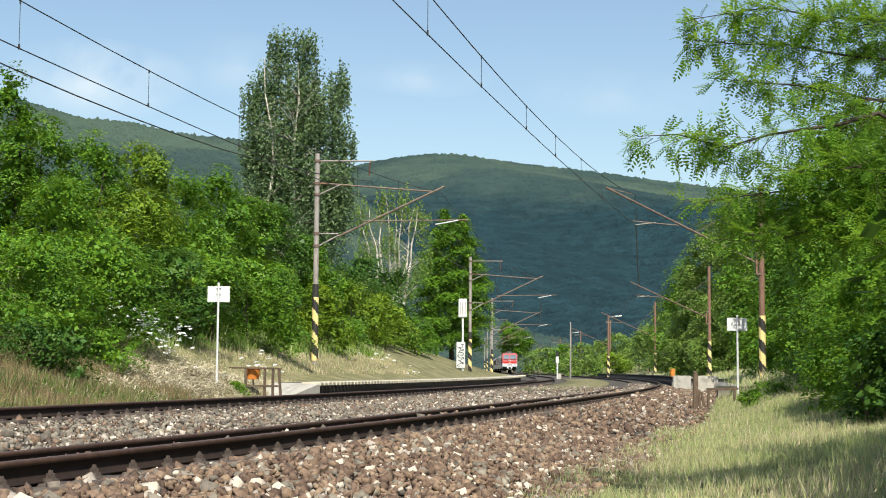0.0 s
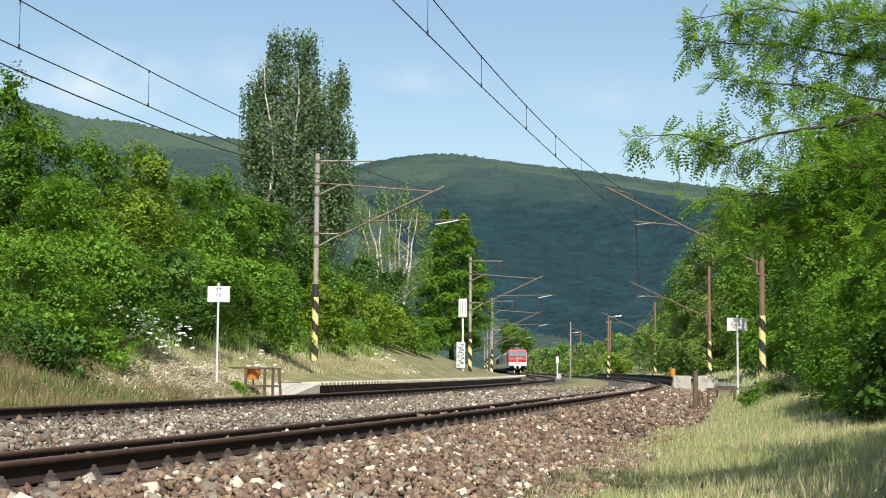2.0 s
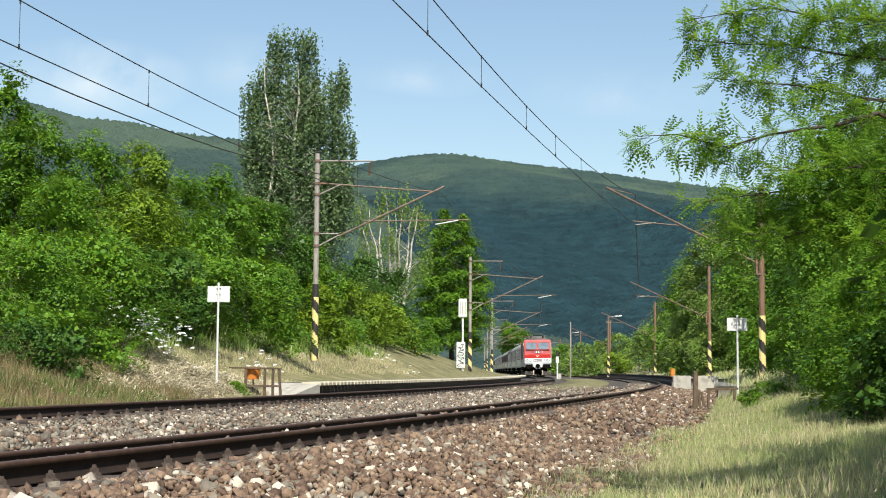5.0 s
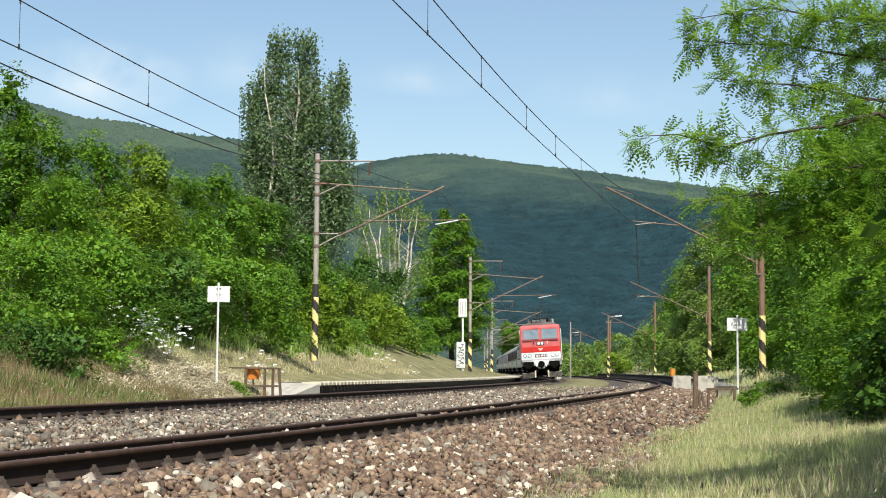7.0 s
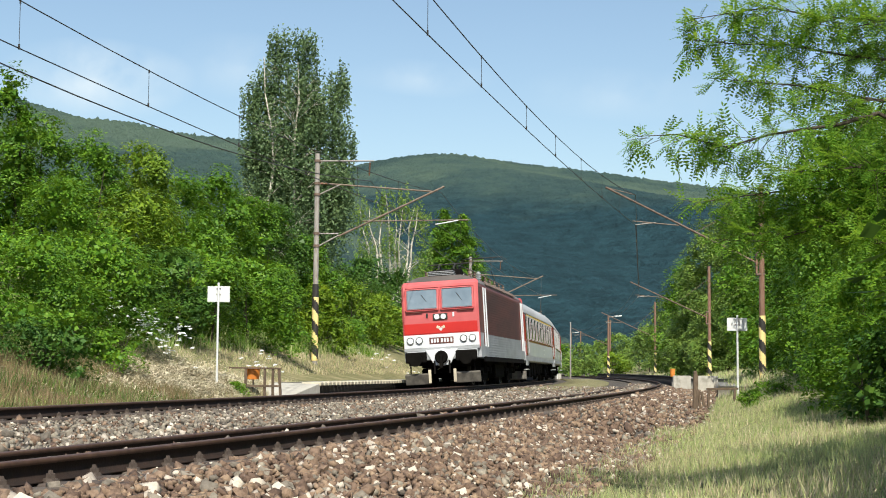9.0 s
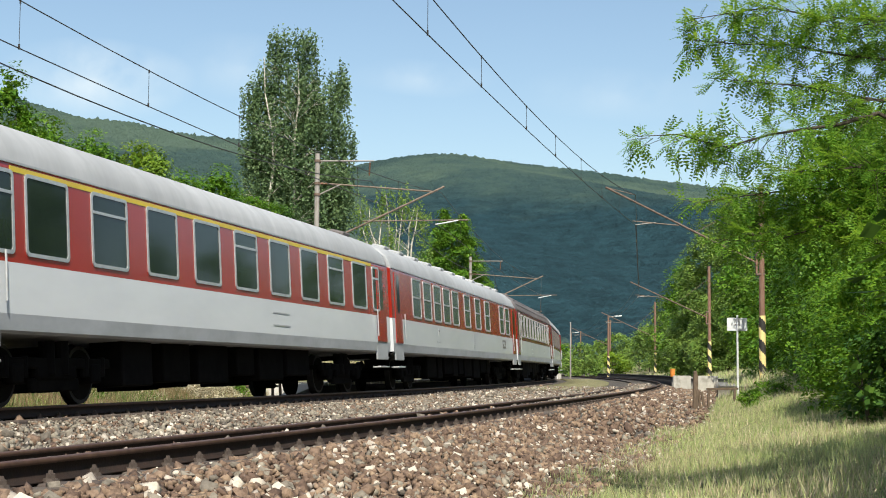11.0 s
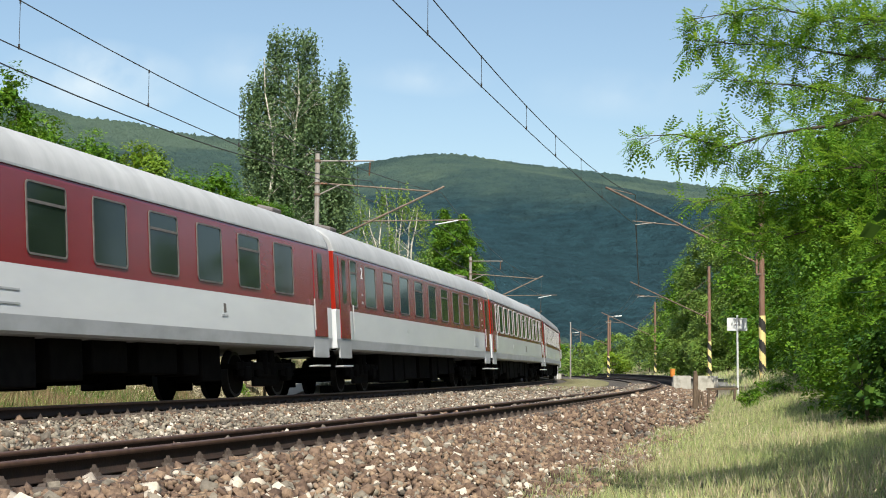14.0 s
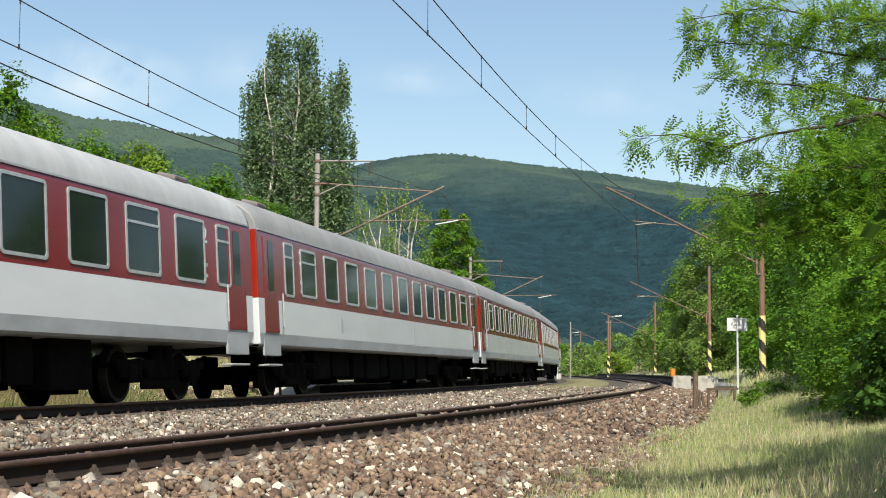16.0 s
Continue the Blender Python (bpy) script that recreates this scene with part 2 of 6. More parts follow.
def build_ground():
    s = np.concatenate([np.arange(-420, -60, 12), np.arange(-60, 80, 0.8), np.arange(80, 200, 3), np.arange(200, 800, 30), [800, 860]])
    far = [1200.0, 2000.0, 3500.0, 4800.0]
    n = np.concatenate([[-4000, -2000, -800, -300, -120], np.arange(-60, -12, 3), np.arange(-12, 18, 0.4), np.arange(18, 60, 2.5), [60, 90, 140, 300, 800, 2000, 4000]])
    sg, ng = np.meshgrid(s, n, indexing="ij")
    x, y = sn(sg, ng)
    z = ground_z(sg, ng)
    rough = np.where((ng > -2.2) & (ng < 9.8), 0.0, np.clip(np.abs(ng) / 12, 0.3, 1.0))
    z = z + rough * 0.03 * (np.sin(sg * 0.9 + ng * 0.5) * np.sin(ng * 1.3 - sg * 0.35) + 0.7 * np.sin(sg * 2.3 + ng * 1.9))
    rows = [(x[-1], np.full(len(n), yy), z[-1]) for yy in far]
    x = np.vstack([x] + [r[0][None] for r in rows])
    y = np.vstack([y] + [r[1][None] for r in rows])
    z = np.vstack([z] + [r[2][None] for r in rows])
    a, b = x.shape
    idx = np.arange(a * b).reshape(a, b)
    f = np.stack([idx[:-1, 1:], idx[:-1, :-1], idx[1:, :-1], idx[1:, 1:]], -1).reshape(-1, 4)
    nm = ((n[1:] + n[:-1]) / 2)[None].repeat(a - 1, 0)
    mi = ((nm > -2.4) & (nm < 9.7)).astype(int).ravel()
    ob = mesh_np("ground", np.stack([x, y, z], -1).reshape(-1, 3), f, [M_GRASS, M_BALLAST], mi, smooth=True)
    tagged(ob, "dry summer meadow and ballast bed beside a railway", "ground", kind="structure")


build_ground()

# ---- tracks ----
RAIL_PROFILE = [(-0.066, -0.160), (-0.066, -0.148), (-0.012, -0.13), (-0.010, -0.05), (-0.035, -0.038), (-0.036, -0.008), (-0.028, 0.0),
                (0.028, 0.0), (0.036, -0.008), (0.035, -0.038), (0.010, -0.05), (0.012, -0.13), (0.066, -0.148), (0.066, -0.160)]


def sweep(profile, ss, off, zf, shift):
    prof = np.array(profile)
    k = len(prof)
    th = np.interp(ss, S, TH)
    n = off + shift(ss)
    x, y = sn(ss, n)
    v = np.stack([x[:, None] - np.sin(th)[:, None] * -prof[None, :, 0], y[:, None] + np.cos(th)[:, None] * -prof[None, :, 0],
                  zf(ss)[:, None] + prof[None, :, 1]], -1).reshape(-1, 3)
    a = len(ss)
    idx = np.arange(a * k).reshape(a, k)
    nx = np.roll(idx, -1, 1)
    f = np.stack([idx[:-1], idx[1:], nx[1:], nx[:-1]], -1).reshape(-1, 4)
    return v, f, k, a


def build_track(name, label, base, shift, s0, s1):
    """One track: two rails, sleepers, fastenings."""
    tr = tagged(new(name), label, "railway track", "railway tracks", "structure")
    ss = np.concatenate([np.arange(s0, 0, 5.0), np.arange(0, 100, 1.0), np.arange(100, s1, 4.0)])
    for off, low in ((0.0, 0), (GAUGE, 1)):
        v, f, k, a = sweep(RAIL_PROFILE, ss, base + off, lambda q: -low * cant(q) + (0.022 if base else 0.0), shift)
        seg = np.tile(np.arange(k), a - 1)
        mesh_np("rail", v, f, [M_RAIL, M_RAILTOP], ((seg >= 4) & (seg <= 8)).astype(int), parent=tr)
    # sleepers and fastenings
    bm = bmesh.new()
    box(bm, (0.26, 2.5, 0.20), (0, 0, -0.10), bevel=0.03)
    sl = bpy.data.meshes.new("sleeper")
    bm.to_mesh(sl)
    bm.free()
    sl.materials.append(M_SLEEPER)
    bm = bmesh.new()
    tube(bm, (0, 0.0, 0.0), (0, 0.0, 0.03), 0.062, 0.05, 8)
    tube(bm, (0, 0.0, 0.03), (0, 0.0, 0.062), 0.036, 0.034, 6)
    tube(bm, (0, 0.0, 0.062), (0, 0.0, 0.085), 0.022, 0.014, 6)
    bo = bpy.data.meshes.new("rail_fastening")
    bm.to_mesh(bo)
    bm.free()
    bo.materials.append(M_BOLT)
    bolts = []
    s = 11.047 - 0.6 * 12 + (0.13 if base else 0)
    while s < (95 if base else 90):
        c = float(cant(s))
        sh = float(shift(np.array([s]))[0])
        rot = math.degrees(math.atan(c / GAUGE))
        q = P(s, base + GAUGE / 2 + sh, -0.165 - c / 2)
        ob = new("sleeper", sl)
        ob.parent = tr
        ob.matrix_basis = pose(*q, 0, 0, head(s)) @ pose(0, 0, 0, -rot, 0, 0)
        for off, side in ((0, -1), (0, 1), (GAUGE, -1), (GAUGE, 1)):
            p = P(s, base + off + side * 0.09 + sh, -0.168 - (c if off else 0) - (0.006 if side > 0 else -0.006))
            bolts.append((p, head(s)))
        s += 0.6
    near = [b for b in bolts if b[0].y < 30][:300]
    for p, h in near:
        ob = new("rail_fastening", bo)
        ob.parent = tr
        ob.matrix_basis = pose(*p, 0, 0, h)
    rest = [b for b in bolts if b[0].y >= 30]
    fb = bmesh.new()
    box(fb, (0.12, 0.09, 0.03), (0, 0, 0.015))
    box(fb, (0.06, 0.06, 0.05), (0, 0, 0.05))
    fo = bpy.data.meshes.new('far_fastening')
    fb.to_mesh(fo)
    fb.free()
    bv = np.array([v.co[:] for v in fo.vertices])
    tris = []
    for p in fo.polygons:
        vs = list(p.vertices)
        tris += [(vs[0], vs[i], vs[i + 1]) for i in range(1, len(vs) - 1)]
    tris = np.array(tris)
    V, F = [], []
    for i, (p, h) in enumerate(rest):
        a = math.radians(h)
        r = np.array([[math.cos(a), -math.sin(a), 0], [math.sin(a), math.cos(a), 0], [0, 0, 1]])
        V.append(bv @ r.T + np.array(p))
        F.append(tris + i * len(bv))
    tagged(mesh_np("rail_fastenings", np.concatenate(V), np.concatenate(F), [M_BOLT], parent=tr), kind="stuff")
    return tr


build_track("track_near", "rusty steel rails on sleepers in ballast, curving track", 0.0, near_shift, -260.0, 700.0)
build_track("track_far", "rusty steel rails on sleepers beside the platform", SPAN, far_shift, -380.0, 780.0)



# ---- plants ----
RNG = np.random.default_rng(7)


def unit(n):
    v = RNG.normal(size=(n, 3))
    return v / np.linalg.norm(v, axis=1, keepdims=True)


def leaf_quads(c, size, out=None, lean=0.6, slim=0.5, tri=False):
    """Folded leaf blades at points c: five-cornered shapes made of two quads each would cost more, so one kinked quad each."""
    n = len(c)
    nor = unit(n)
    if out is not None:
        nor = nor * (1 - lean) + out * lean + np.array([0, 0, 0.25])
        nor /= np.linalg.norm(nor, axis=1, keepdims=True)
    a = np.cross(nor, unit(n))
    a /= np.linalg.norm(a, axis=1, keepdims=True) + 1e-9
    b = np.cross(nor, a)
    s = (size * RNG.uniform(0.6, 1.3, n))[:, None]
    if tri:
        v = np.stack([c - a * s * 0.55, c + a * s * 0.4 + b * s * slim * 0.6, c + a * s * 0.4 - b * s * slim * 0.6 - nor * s * 0.15], 1)
        return v.reshape(-1, 3), np.arange(n * 3).reshape(n, 3)
    v = np.stack([c - a * s * 0.5, c + b * s * slim * 0.5 - nor * s * 0.10, c + a * s * 0.5 - nor * s * 0.12, c - b * s * slim * 0.5 - nor * s * 0.10], 1)
    return v.reshape(-1, 3), np.arange(n * 4).reshape(n, 4)


def branch_mesh(segs, seg=6):
    """Tapered limbs: (a, b, ra, rb) rows."""
    V, F = [], []
    for k, (a, b, ra, rb) in enumerate(segs):
        a, b = np.array(a, float), np.array(b, float)
        d = b - a
        d = d / (np.linalg.norm(d) + 1e-9)
        u = np.cross(d, [0.31, 0.87, 0.12])
        u /= np.linalg.norm(u)
        w = np.cross(d, u)
        ang = np.arange(seg) * 2 * math.pi / seg
        ring = np.cos(ang)[:, None] * u + np.sin(ang)[:, None] * w
        V.append(np.concatenate([a + ring * ra, b + ring * rb]))
        i = np.arange(seg)
        j = (i + 1) % seg
        F.append(np.stack([i, j, j + seg, i + seg], 1) + k * 2 * seg)
    return np.concatenate(V), np.concatenate(F)


def limbs(base, top, r, n, reach, z0=0.25, droop=0.0):
    """A bent trunk with side limbs that fork once."""
    base, top = np.array(base, float), np.array(top, float)
    segs, prev, m = [], base, 7
    pts = [base]
    for i in range(1, m + 1):
        f = i / m
        p = base + (top - base) * f + np.array([RNG.normal(0, 0.012), RNG.normal(0, 0.012), 0]) * np.linalg.norm(top - base)
        segs.append((prev, p, r * (1 - 0.85 * (i - 1) / m), r * (1 - 0.85 * f)))
        pts.append(p)
        prev = p
    for _ in range(n):
        f = RNG.uniform(z0, 0.95)
        i = int(f * m)
        a = pts[i] + (pts[min(i + 1, m)] - pts[i]) * (f * m - i)
        ang = RNG.uniform(0, 2 * math.pi)
        ln = reach * (1.1 - 0.6 * f) * RNG.uniform(0.5, 1.0)
        mid = a + np.array([math.cos(ang) * ln * 0.5, math.sin(ang) * ln * 0.5, ln * 0.45])
        end = mid + np.array([math.cos(ang) * ln * 0.5, math.sin(ang) * ln * 0.5, ln * (0.25 - droop)])
        rr = r * 0.35 * (1.1 - f)
        segs += [(a, mid, rr, rr * 0.6), (mid, end, rr * 0.6, rr * 0.15)]
        e2 = mid + np.array([math.cos(ang + 0.8) * ln * 0.35, math.sin(ang + 0.8) * ln * 0.35, ln * 0.3])
        segs.append((mid, e2, rr * 0.5, rr * 0.12))
    return segs


LEAVES = {"g": M_LEAF, "y": M_LEAF_Y, "d": M_LEAF_D, "a": M_LEAF_A, "p": M_LEAF_P}


def sprays(blobs, count, per, rad, leaf, tri=False):
    """Leaves in flat drooping sprays that stand out of a set of ellipsoids, with a looser dark inside."""
    b = np.array(blobs, float)
    w = b[:, 3] * b[:, 5] + b[:, 4] * b[:, 5] + b[:, 3] * b[:, 4]
    k = RNG.choice(len(b), count * 2, p=w / w.sum())
    d = unit(count * 2)
    c = b[k, :3] + d * b[k, 3:] * RNG.uniform(0.82, 1.06, count * 2)[:, None]
    q = ((c[:, None] - b[None, :, :3]) / b[None, :, 3:] / 0.84) ** 2
    free = (q.sum(2) > 1).all(1)
    c, d = c[free][:count], d[free][:count]
    m = len(c)
    up = np.array([0, 0, 1.0]) * 0.75 + d * 0.6 + unit(m) * 0.3
    up /= np.linalg.norm(up, axis=1, keepdims=True)
    e1 = np.cross(up, unit(m))
    e1 /= np.linalg.norm(e1, axis=1, keepdims=True)
    e2 = np.cross(up, e1)
    size = rad * RNG.uniform(0.6, 1.4, m)
    i = np.repeat(np.arange(m), RNG.poisson(per * (size / rad) ** 2))
    n = len(i)
    r, a = np.sqrt(RNG.random(n)) * size[i], RNG.uniform(0, 6.283, n)
    pts = c[i] + e1[i] * (r * np.cos(a))[:, None] + e2[i] * (r * np.sin(a))[:, None] + up[i] * (RNG.normal(0, 0.13, n) * rad - 0.5 * r * r / size[i])[:, None]
    v1, f1 = leaf_quads(pts, leaf, up[i], 0.72, 0.62, tri)
    j = RNG.choice(len(b), int(n * 0.2))
    inner = b[j, :3] + unit(len(j)) * b[j, 3:] * RNG.uniform(0.1, 0.72, len(j))[:, None]
    v2, f2 = leaf_quads(inner, leaf * 1.75, None, 0, 0.8, tri)
    return np.concatenate([v1, v2]), np.concatenate([f1, f2 + len(v1)])


def bush(name, x, y, top, rad, kind, label, category, group, leaf=0.17, dens=1.0, low=0.12):
    s, n, gz = ground_xy(x, y)
    e = thing(name, (x, y, gz - 0.05), label, category, group)
    h = max(0.3, top - gz)
    segs = limbs((RNG.normal(0, 0.15), RNG.normal(0, 0.15), 0), (RNG.normal(0, rad * 0.35), RNG.normal(0, rad * 0.35), h * RNG.uniform(0.6, 0.9)), 0.03 + 0.008 * h, 14, rad * 0.9)
    v, f = branch_mesh(segs, 5)
    mesh_np("trunk", v, f, [M_BARK], parent=e)
    blobs = []
    k = int(8 + 1.5 * h)
    for i in range(k):
        zc = h * (low + (0.86 - low) * (i + 0.5) / k)
        w = rad * (1.05 - 0.55 * (zc / h) ** 2)
        ang, q = RNG.uniform(0, 6.28), RNG.uniform(0.3, 0.75)
        g = RNG.uniform(0.4, 0.62)
        blobs.append((math.cos(ang) * w * q, math.sin(ang) * w * q, zc, w * g, w * g, min(h * 0.15, w * 0.42) + 0.1))
    blobs.append((0, 0, h * 0.86, rad * 0.42, rad * 0.42, h * 0.13))
    sr = leaf * 3.4
    count = max(24, int(rad * h * 6.3 * 1.95 * dens / (3.14 * sr * sr)))
    v, f = sprays(blobs, count, 32, sr, leaf, y > 46)
    mesh_np("crown", v, f, [LEAVES[kind]], parent=e)
    return e


LEFT_SHRUBS = [
    (-10.9, 36.0, 2.6, 1.3, "g"),
    (-10.1, 34.6, 1.75, 0.95, "d"),
    (-9.0, 34.6, 1.55, 0.85, "d"),
    (-9.3, 37.2, 2.1, 1.1, "g"),
    (-8.4, 38.6, 1.65, 0.7, "g"),
    (-10.8, 39.0, 4.3, 1.8, "g"),
    (-9.6, 42.0, 4.6, 1.8, "g"),
    (-8.5, 46.0, 4.5, 1.6, "d"),
    (-7.8, 49.0, 4.6, 1.5, "g"),
    (-7.0, 53.0, 4.8, 1.6, "g"),
    (-6.9, 60.0, 5.0, 1.3, "g"),
    (-14.0, 47.0, 10.6, 1.0, "g"),
    (-13.4, 49.0, 9.3, 1.4, "g"),
    (-12.4, 51.0, 9.0, 1.6, "g"),
    (-11.0, 53.0, 9.1, 1.5, "y"),
    (-10.0, 56.0, 8.4, 1.5, "g"),
    (-9.0, 59.0, 9.0, 1.4, "g"),
    (-8.2, 62.0, 8.2, 1.7, "g"),
    (-7.4, 66.0, 8.3, 1.5, "d"),
    (-6.5, 68.0, 7.2, 1.3, "g"),
    (-11.6, 45.0, 6.6, 1.7, "g"),
    (-10.2, 48.0, 6.5, 1.8, "y"),
    (-8.8, 53.0, 6.3, 1.8, "g"),
    (-5.4, 72.0, 5.7, 1.5, "g"),
    (-4.9, 80.0, 5.6, 1.5, "y"),
    (-3.8, 84.0, 5.1, 1.6, "y"),
    (-2.8, 88.0, 4.5, 1.5, "y"),
    (-1.7, 92.0, 4.0, 1.2, "g"),
    (-5.2, 95.0, 8.4, 2.2, "d"),
    (-4.0, 100.0, 7.7, 1.9, "d"),
    (-1.1, 102.0, 3.2, 1.2, "g"),
    (-5.3, 64.0, 4.4, 1.1, "y"),
]
for x, y, top, rad, kind in LEFT_SHRUBS:
    lab = {"g": "dense green shrub with broad leaves on the bank", "y": "yellow-green sunlit shrub on the grassy bank", "d": "dark green leafy shrub on the bank"}[kind]
    bush("shrub", x, y, top, rad * 1.25, kind, lab, "shrub", "shrubs on the bank", leaf=0.068 + 0.0008 * y)

RIGHT_TREES = [
    (18.9, 105.0, 3.8, 1.5, "p"),
    (18.7, 111.0, 4.2, 1.5, "p"),
    (18.9, 119.0, 3.9, 1.5, "y"),
    (22.5, 160.0, 5.7, 2.0, "p"),
    (22.9, 151.0, 8.7, 2.3, "p"),
    (20.8, 126.0, 10.7, 2.2, "g"),
    (20.2, 113.0, 12.7, 2.1, "p"),
    (20.1, 115.0, 6.8, 2.5, "p"),
    (20.8, 107.0, 14.1, 2.2, "p"),
    (21.4, 105.0, 7.8, 2.5, "p"),
    (15.5, 72.0, 9.7, 1.7, "g"),
    (15.5, 66.0, 7.7, 1.5, "g"),
    (14.6, 62.0, 3.5, 1.4, "g"),
    (14.8, 58.0, 8.0, 1.6, "g"),
    (14.7, 52.0, 7.8, 1.6, "g"),
    (12.6, 48.0, 2.8, 1.3, "d"),
    (13.7, 45.0, 6.3, 1.6, "d"),
    (25.2, 190.0, 4.8, 2.2, "p"),
    (26.0, 215.0, 6.4, 2.5, "p"),
    (24.3, 230.0, 5.7, 2.5, "p"),
    (23.6, 250.0, 5.6, 2.7, "p"),
    (22.4, 270.0, 5.9, 2.7, "g"),
    (20.7, 290.0, 5.6, 2.9, "p"),
    (19.1, 310.0, 5.2, 2.9, "p"),
    (20.8, 180.0, 3.2, 1.9, "y"),
    (19.0, 190.0, 3.0, 1.8, "p"),
    (17.8, 205.0, 2.9, 1.7, "p"),
]
for x, y, top, rad, kind in RIGHT_TREES:
    lab = {"g": "leafy green tree at the edge of the line", "p": "pale green sunlit tree at the edge of the line", "y": "yellow-green young tree beside the line", "d": "dark green leafy tree at the edge of the line"}[kind]
    bush("tree", x, y, top, rad * 1.3, kind, lab, "tree", "trees beside the line", leaf=0.075 + 0.0009 * y)

NEAR_SHRUBS = [
    (8.35, 30.0, 2.8, 0.9, "a"),
    (7.9, 27.0, 3.1, 0.9, "a"),
    (8.3, 28.0, 1.7, 0.8, "d"),
    (7.4, 25.5, 1.5, 0.6, "d"),
    (9.6, 36.0, 2.0, 0.8, "a"),
    (9.3, 31.0, 4.2, 1.2, "a"),
    (9.9, 36.0, 5.4, 1.3, "g"),
    (8.6, 25.0, 4.2, 1.1, "g"),
    (11.5, 40.0, 7.2, 1.7, "g"),
    (11.0, 41.0, 8.4, 1.5, "g"),
    (12.9, 44.0, 9.6, 1.7, "y"),
]
for x, y, top, rad, kind in NEAR_SHRUBS:
    bush("shrub", x, y, top, rad * 1.2, kind, "green leafy shrub over shaded meadow grass", "shrub", "shrubs by the meadow", leaf=0.085)

# unseen trees added beside and behind the meadow, for reflections and corner shade
for x, y, top, rad, kind in [(13.0, 33.0, 9.0, 2.2, "g"), (12.5, 26.0, 9.5, 2.2, "d"), (13.0, 19.0, 9.0, 2.2, "g"), (11.5, 12.0, 8.0, 2.0, "d"), (17.0, 40.0, 11.0, 2.5, "g"),
                             (12.0, 4.0, 9.0, 2.3, "g"), (12.5, -5.0, 9.0, 2.4, "d"), (18.0, 28.0, 11.0, 2.6, "d"), (10.6, 8.0, 7.0, 1.6, "g"), (18.5, 50.0, 11.0, 2.4, "g"),
                             (4.85, 9.1, 6.4, 1.2, "d"), (7.3, 13.2, 6.6, 1.5, "d"), (4.25, 7.5, 6.3, 1.1, "g"),
                             (15.0, 29.5, 10.0, 2.2, "d"), (15.2, 37.0, 10.0, 2.2, "g"), (14.5, 22.5, 10.0, 2.2, "d"), (20.0, 35.0, 12.0, 2.6, "d"), (22.0, 43.0, 12.0, 2.6, "g")]:
    bush("tree", x, y, top, rad, kind, "leafy green tree added out of view by the meadow", "tree", "trees beside the line", leaf=0.24 if y < 15 else 0.32, dens=1.3 if y < 15 else 0.7)

for x, y, top, rad in ((7.4, 36.0, -0.2, 0.34), (7.8, 36.4, -0.02, 0.36), (8.1, 38.6, 0.1, 0.4), (8.7, 38.0, 0.3, 0.4), (-5.8, 41.6, 0.25, 0.3), (8.9, 40.5, 0.35, 0.5)):
    bush("weed_clump", x, y, top, rad, "a", "low green weeds in the dry grass", "weeds", "weed clumps", leaf=0.05, dens=0.8)


def strands(blobs, count, per, length, leaf):
    """Leaves strung along thin twigs that hang down from the limbs."""
    b = np.array(blobs, float)
    w = b[:, 3] * b[:, 5]
    k = RNG.choice(len(b), count, p=w / w.sum())
    top = b[k, :3] + unit(count) * b[k, 3:] * (RNG.random(count) ** 0.45)[:, None]
    ln = length * RNG.uniform(0.5, 1.5, count)
    i = np.repeat(np.arange(count), RNG.poisson(per, count))
    f = RNG.random(len(i))
    sway = RNG.normal(0, 0.10, (count, 2))
    c = top[i] + np.stack([sway[i, 0] * f, sway[i, 1] * f, 0.2 * ln[i] - f * ln[i]], 1) + RNG.normal(0, 0.055, (len(i), 3))
    v, fc = leaf_quads(c, leaf, np.tile(np.array([[0.0, -0.6, 0.3]]), (len(c), 1)), 0.35, 0.7, True)
    return v, fc


def birch_tree():
    x, y = -8.34, 80.0
    s, n, gz = ground_xy(x, y)
    e = thing("birch_tree", (x, y, gz), "tall weeping birch with pale trunks and drooping leaves", "tree")
    segs = limbs((-0.2, -1.3, 0), (0.6, -0.9, 17.2 - gz), 0.17, 26, 3.0, 0.3, 0.15)
    segs += limbs((0.5, 0.3, 0), (2.4, 0.2, 16.0 - gz), 0.1, 14, 2.2, 0.4, 0.15)
    segs += limbs((-0.6, -1.6, 0), (-1.2, -0.7, 17.6 - gz), 0.13, 16, 2.2, 0.4, 0.15)
    v, f = branch_mesh(segs, 7)
    mesh_np("trunk", v, f, [M_BIRCH], parent=e)
    rows = ((-0.67, 18.33, 0.67, 0.92), (0.71, 18.34, 0.86, 1.04), (-1.29, 16.33, 0.86, 1.07), (0.40, 16.04, 1.53, 1.38), (2.55, 16.21, 0.61, 1.07),
            (-1.75, 15.10, 0.92, 1.23), (1.47, 14.51, 1.38, 1.53), (-0.37, 13.58, 1.99, 1.69), (2.70, 13.30, 0.77, 1.23), (-1.75, 12.65, 0.86, 1.38),
            (0.86, 11.44, 2.30, 1.84), (-0.98, 10.20, 1.53, 1.84), (2.39, 10.53, 1.17, 1.69), (1.01, 8.99, 2.30, 1.69), (-1.29, 8.36, 1.23, 1.53), (0.5, 6.3, 2.2, 2.0))
    blobs = [(a * 1.06 - 0.1, 0, z - gz, r * 1.1, r * 1.1, rz) for a, z, r, rz in rows]
    v, f = strands(blobs, 4300, 19, 1.9, 0.15)
    mesh_np("crown", v, f, [M_LEAF_B], parent=e)


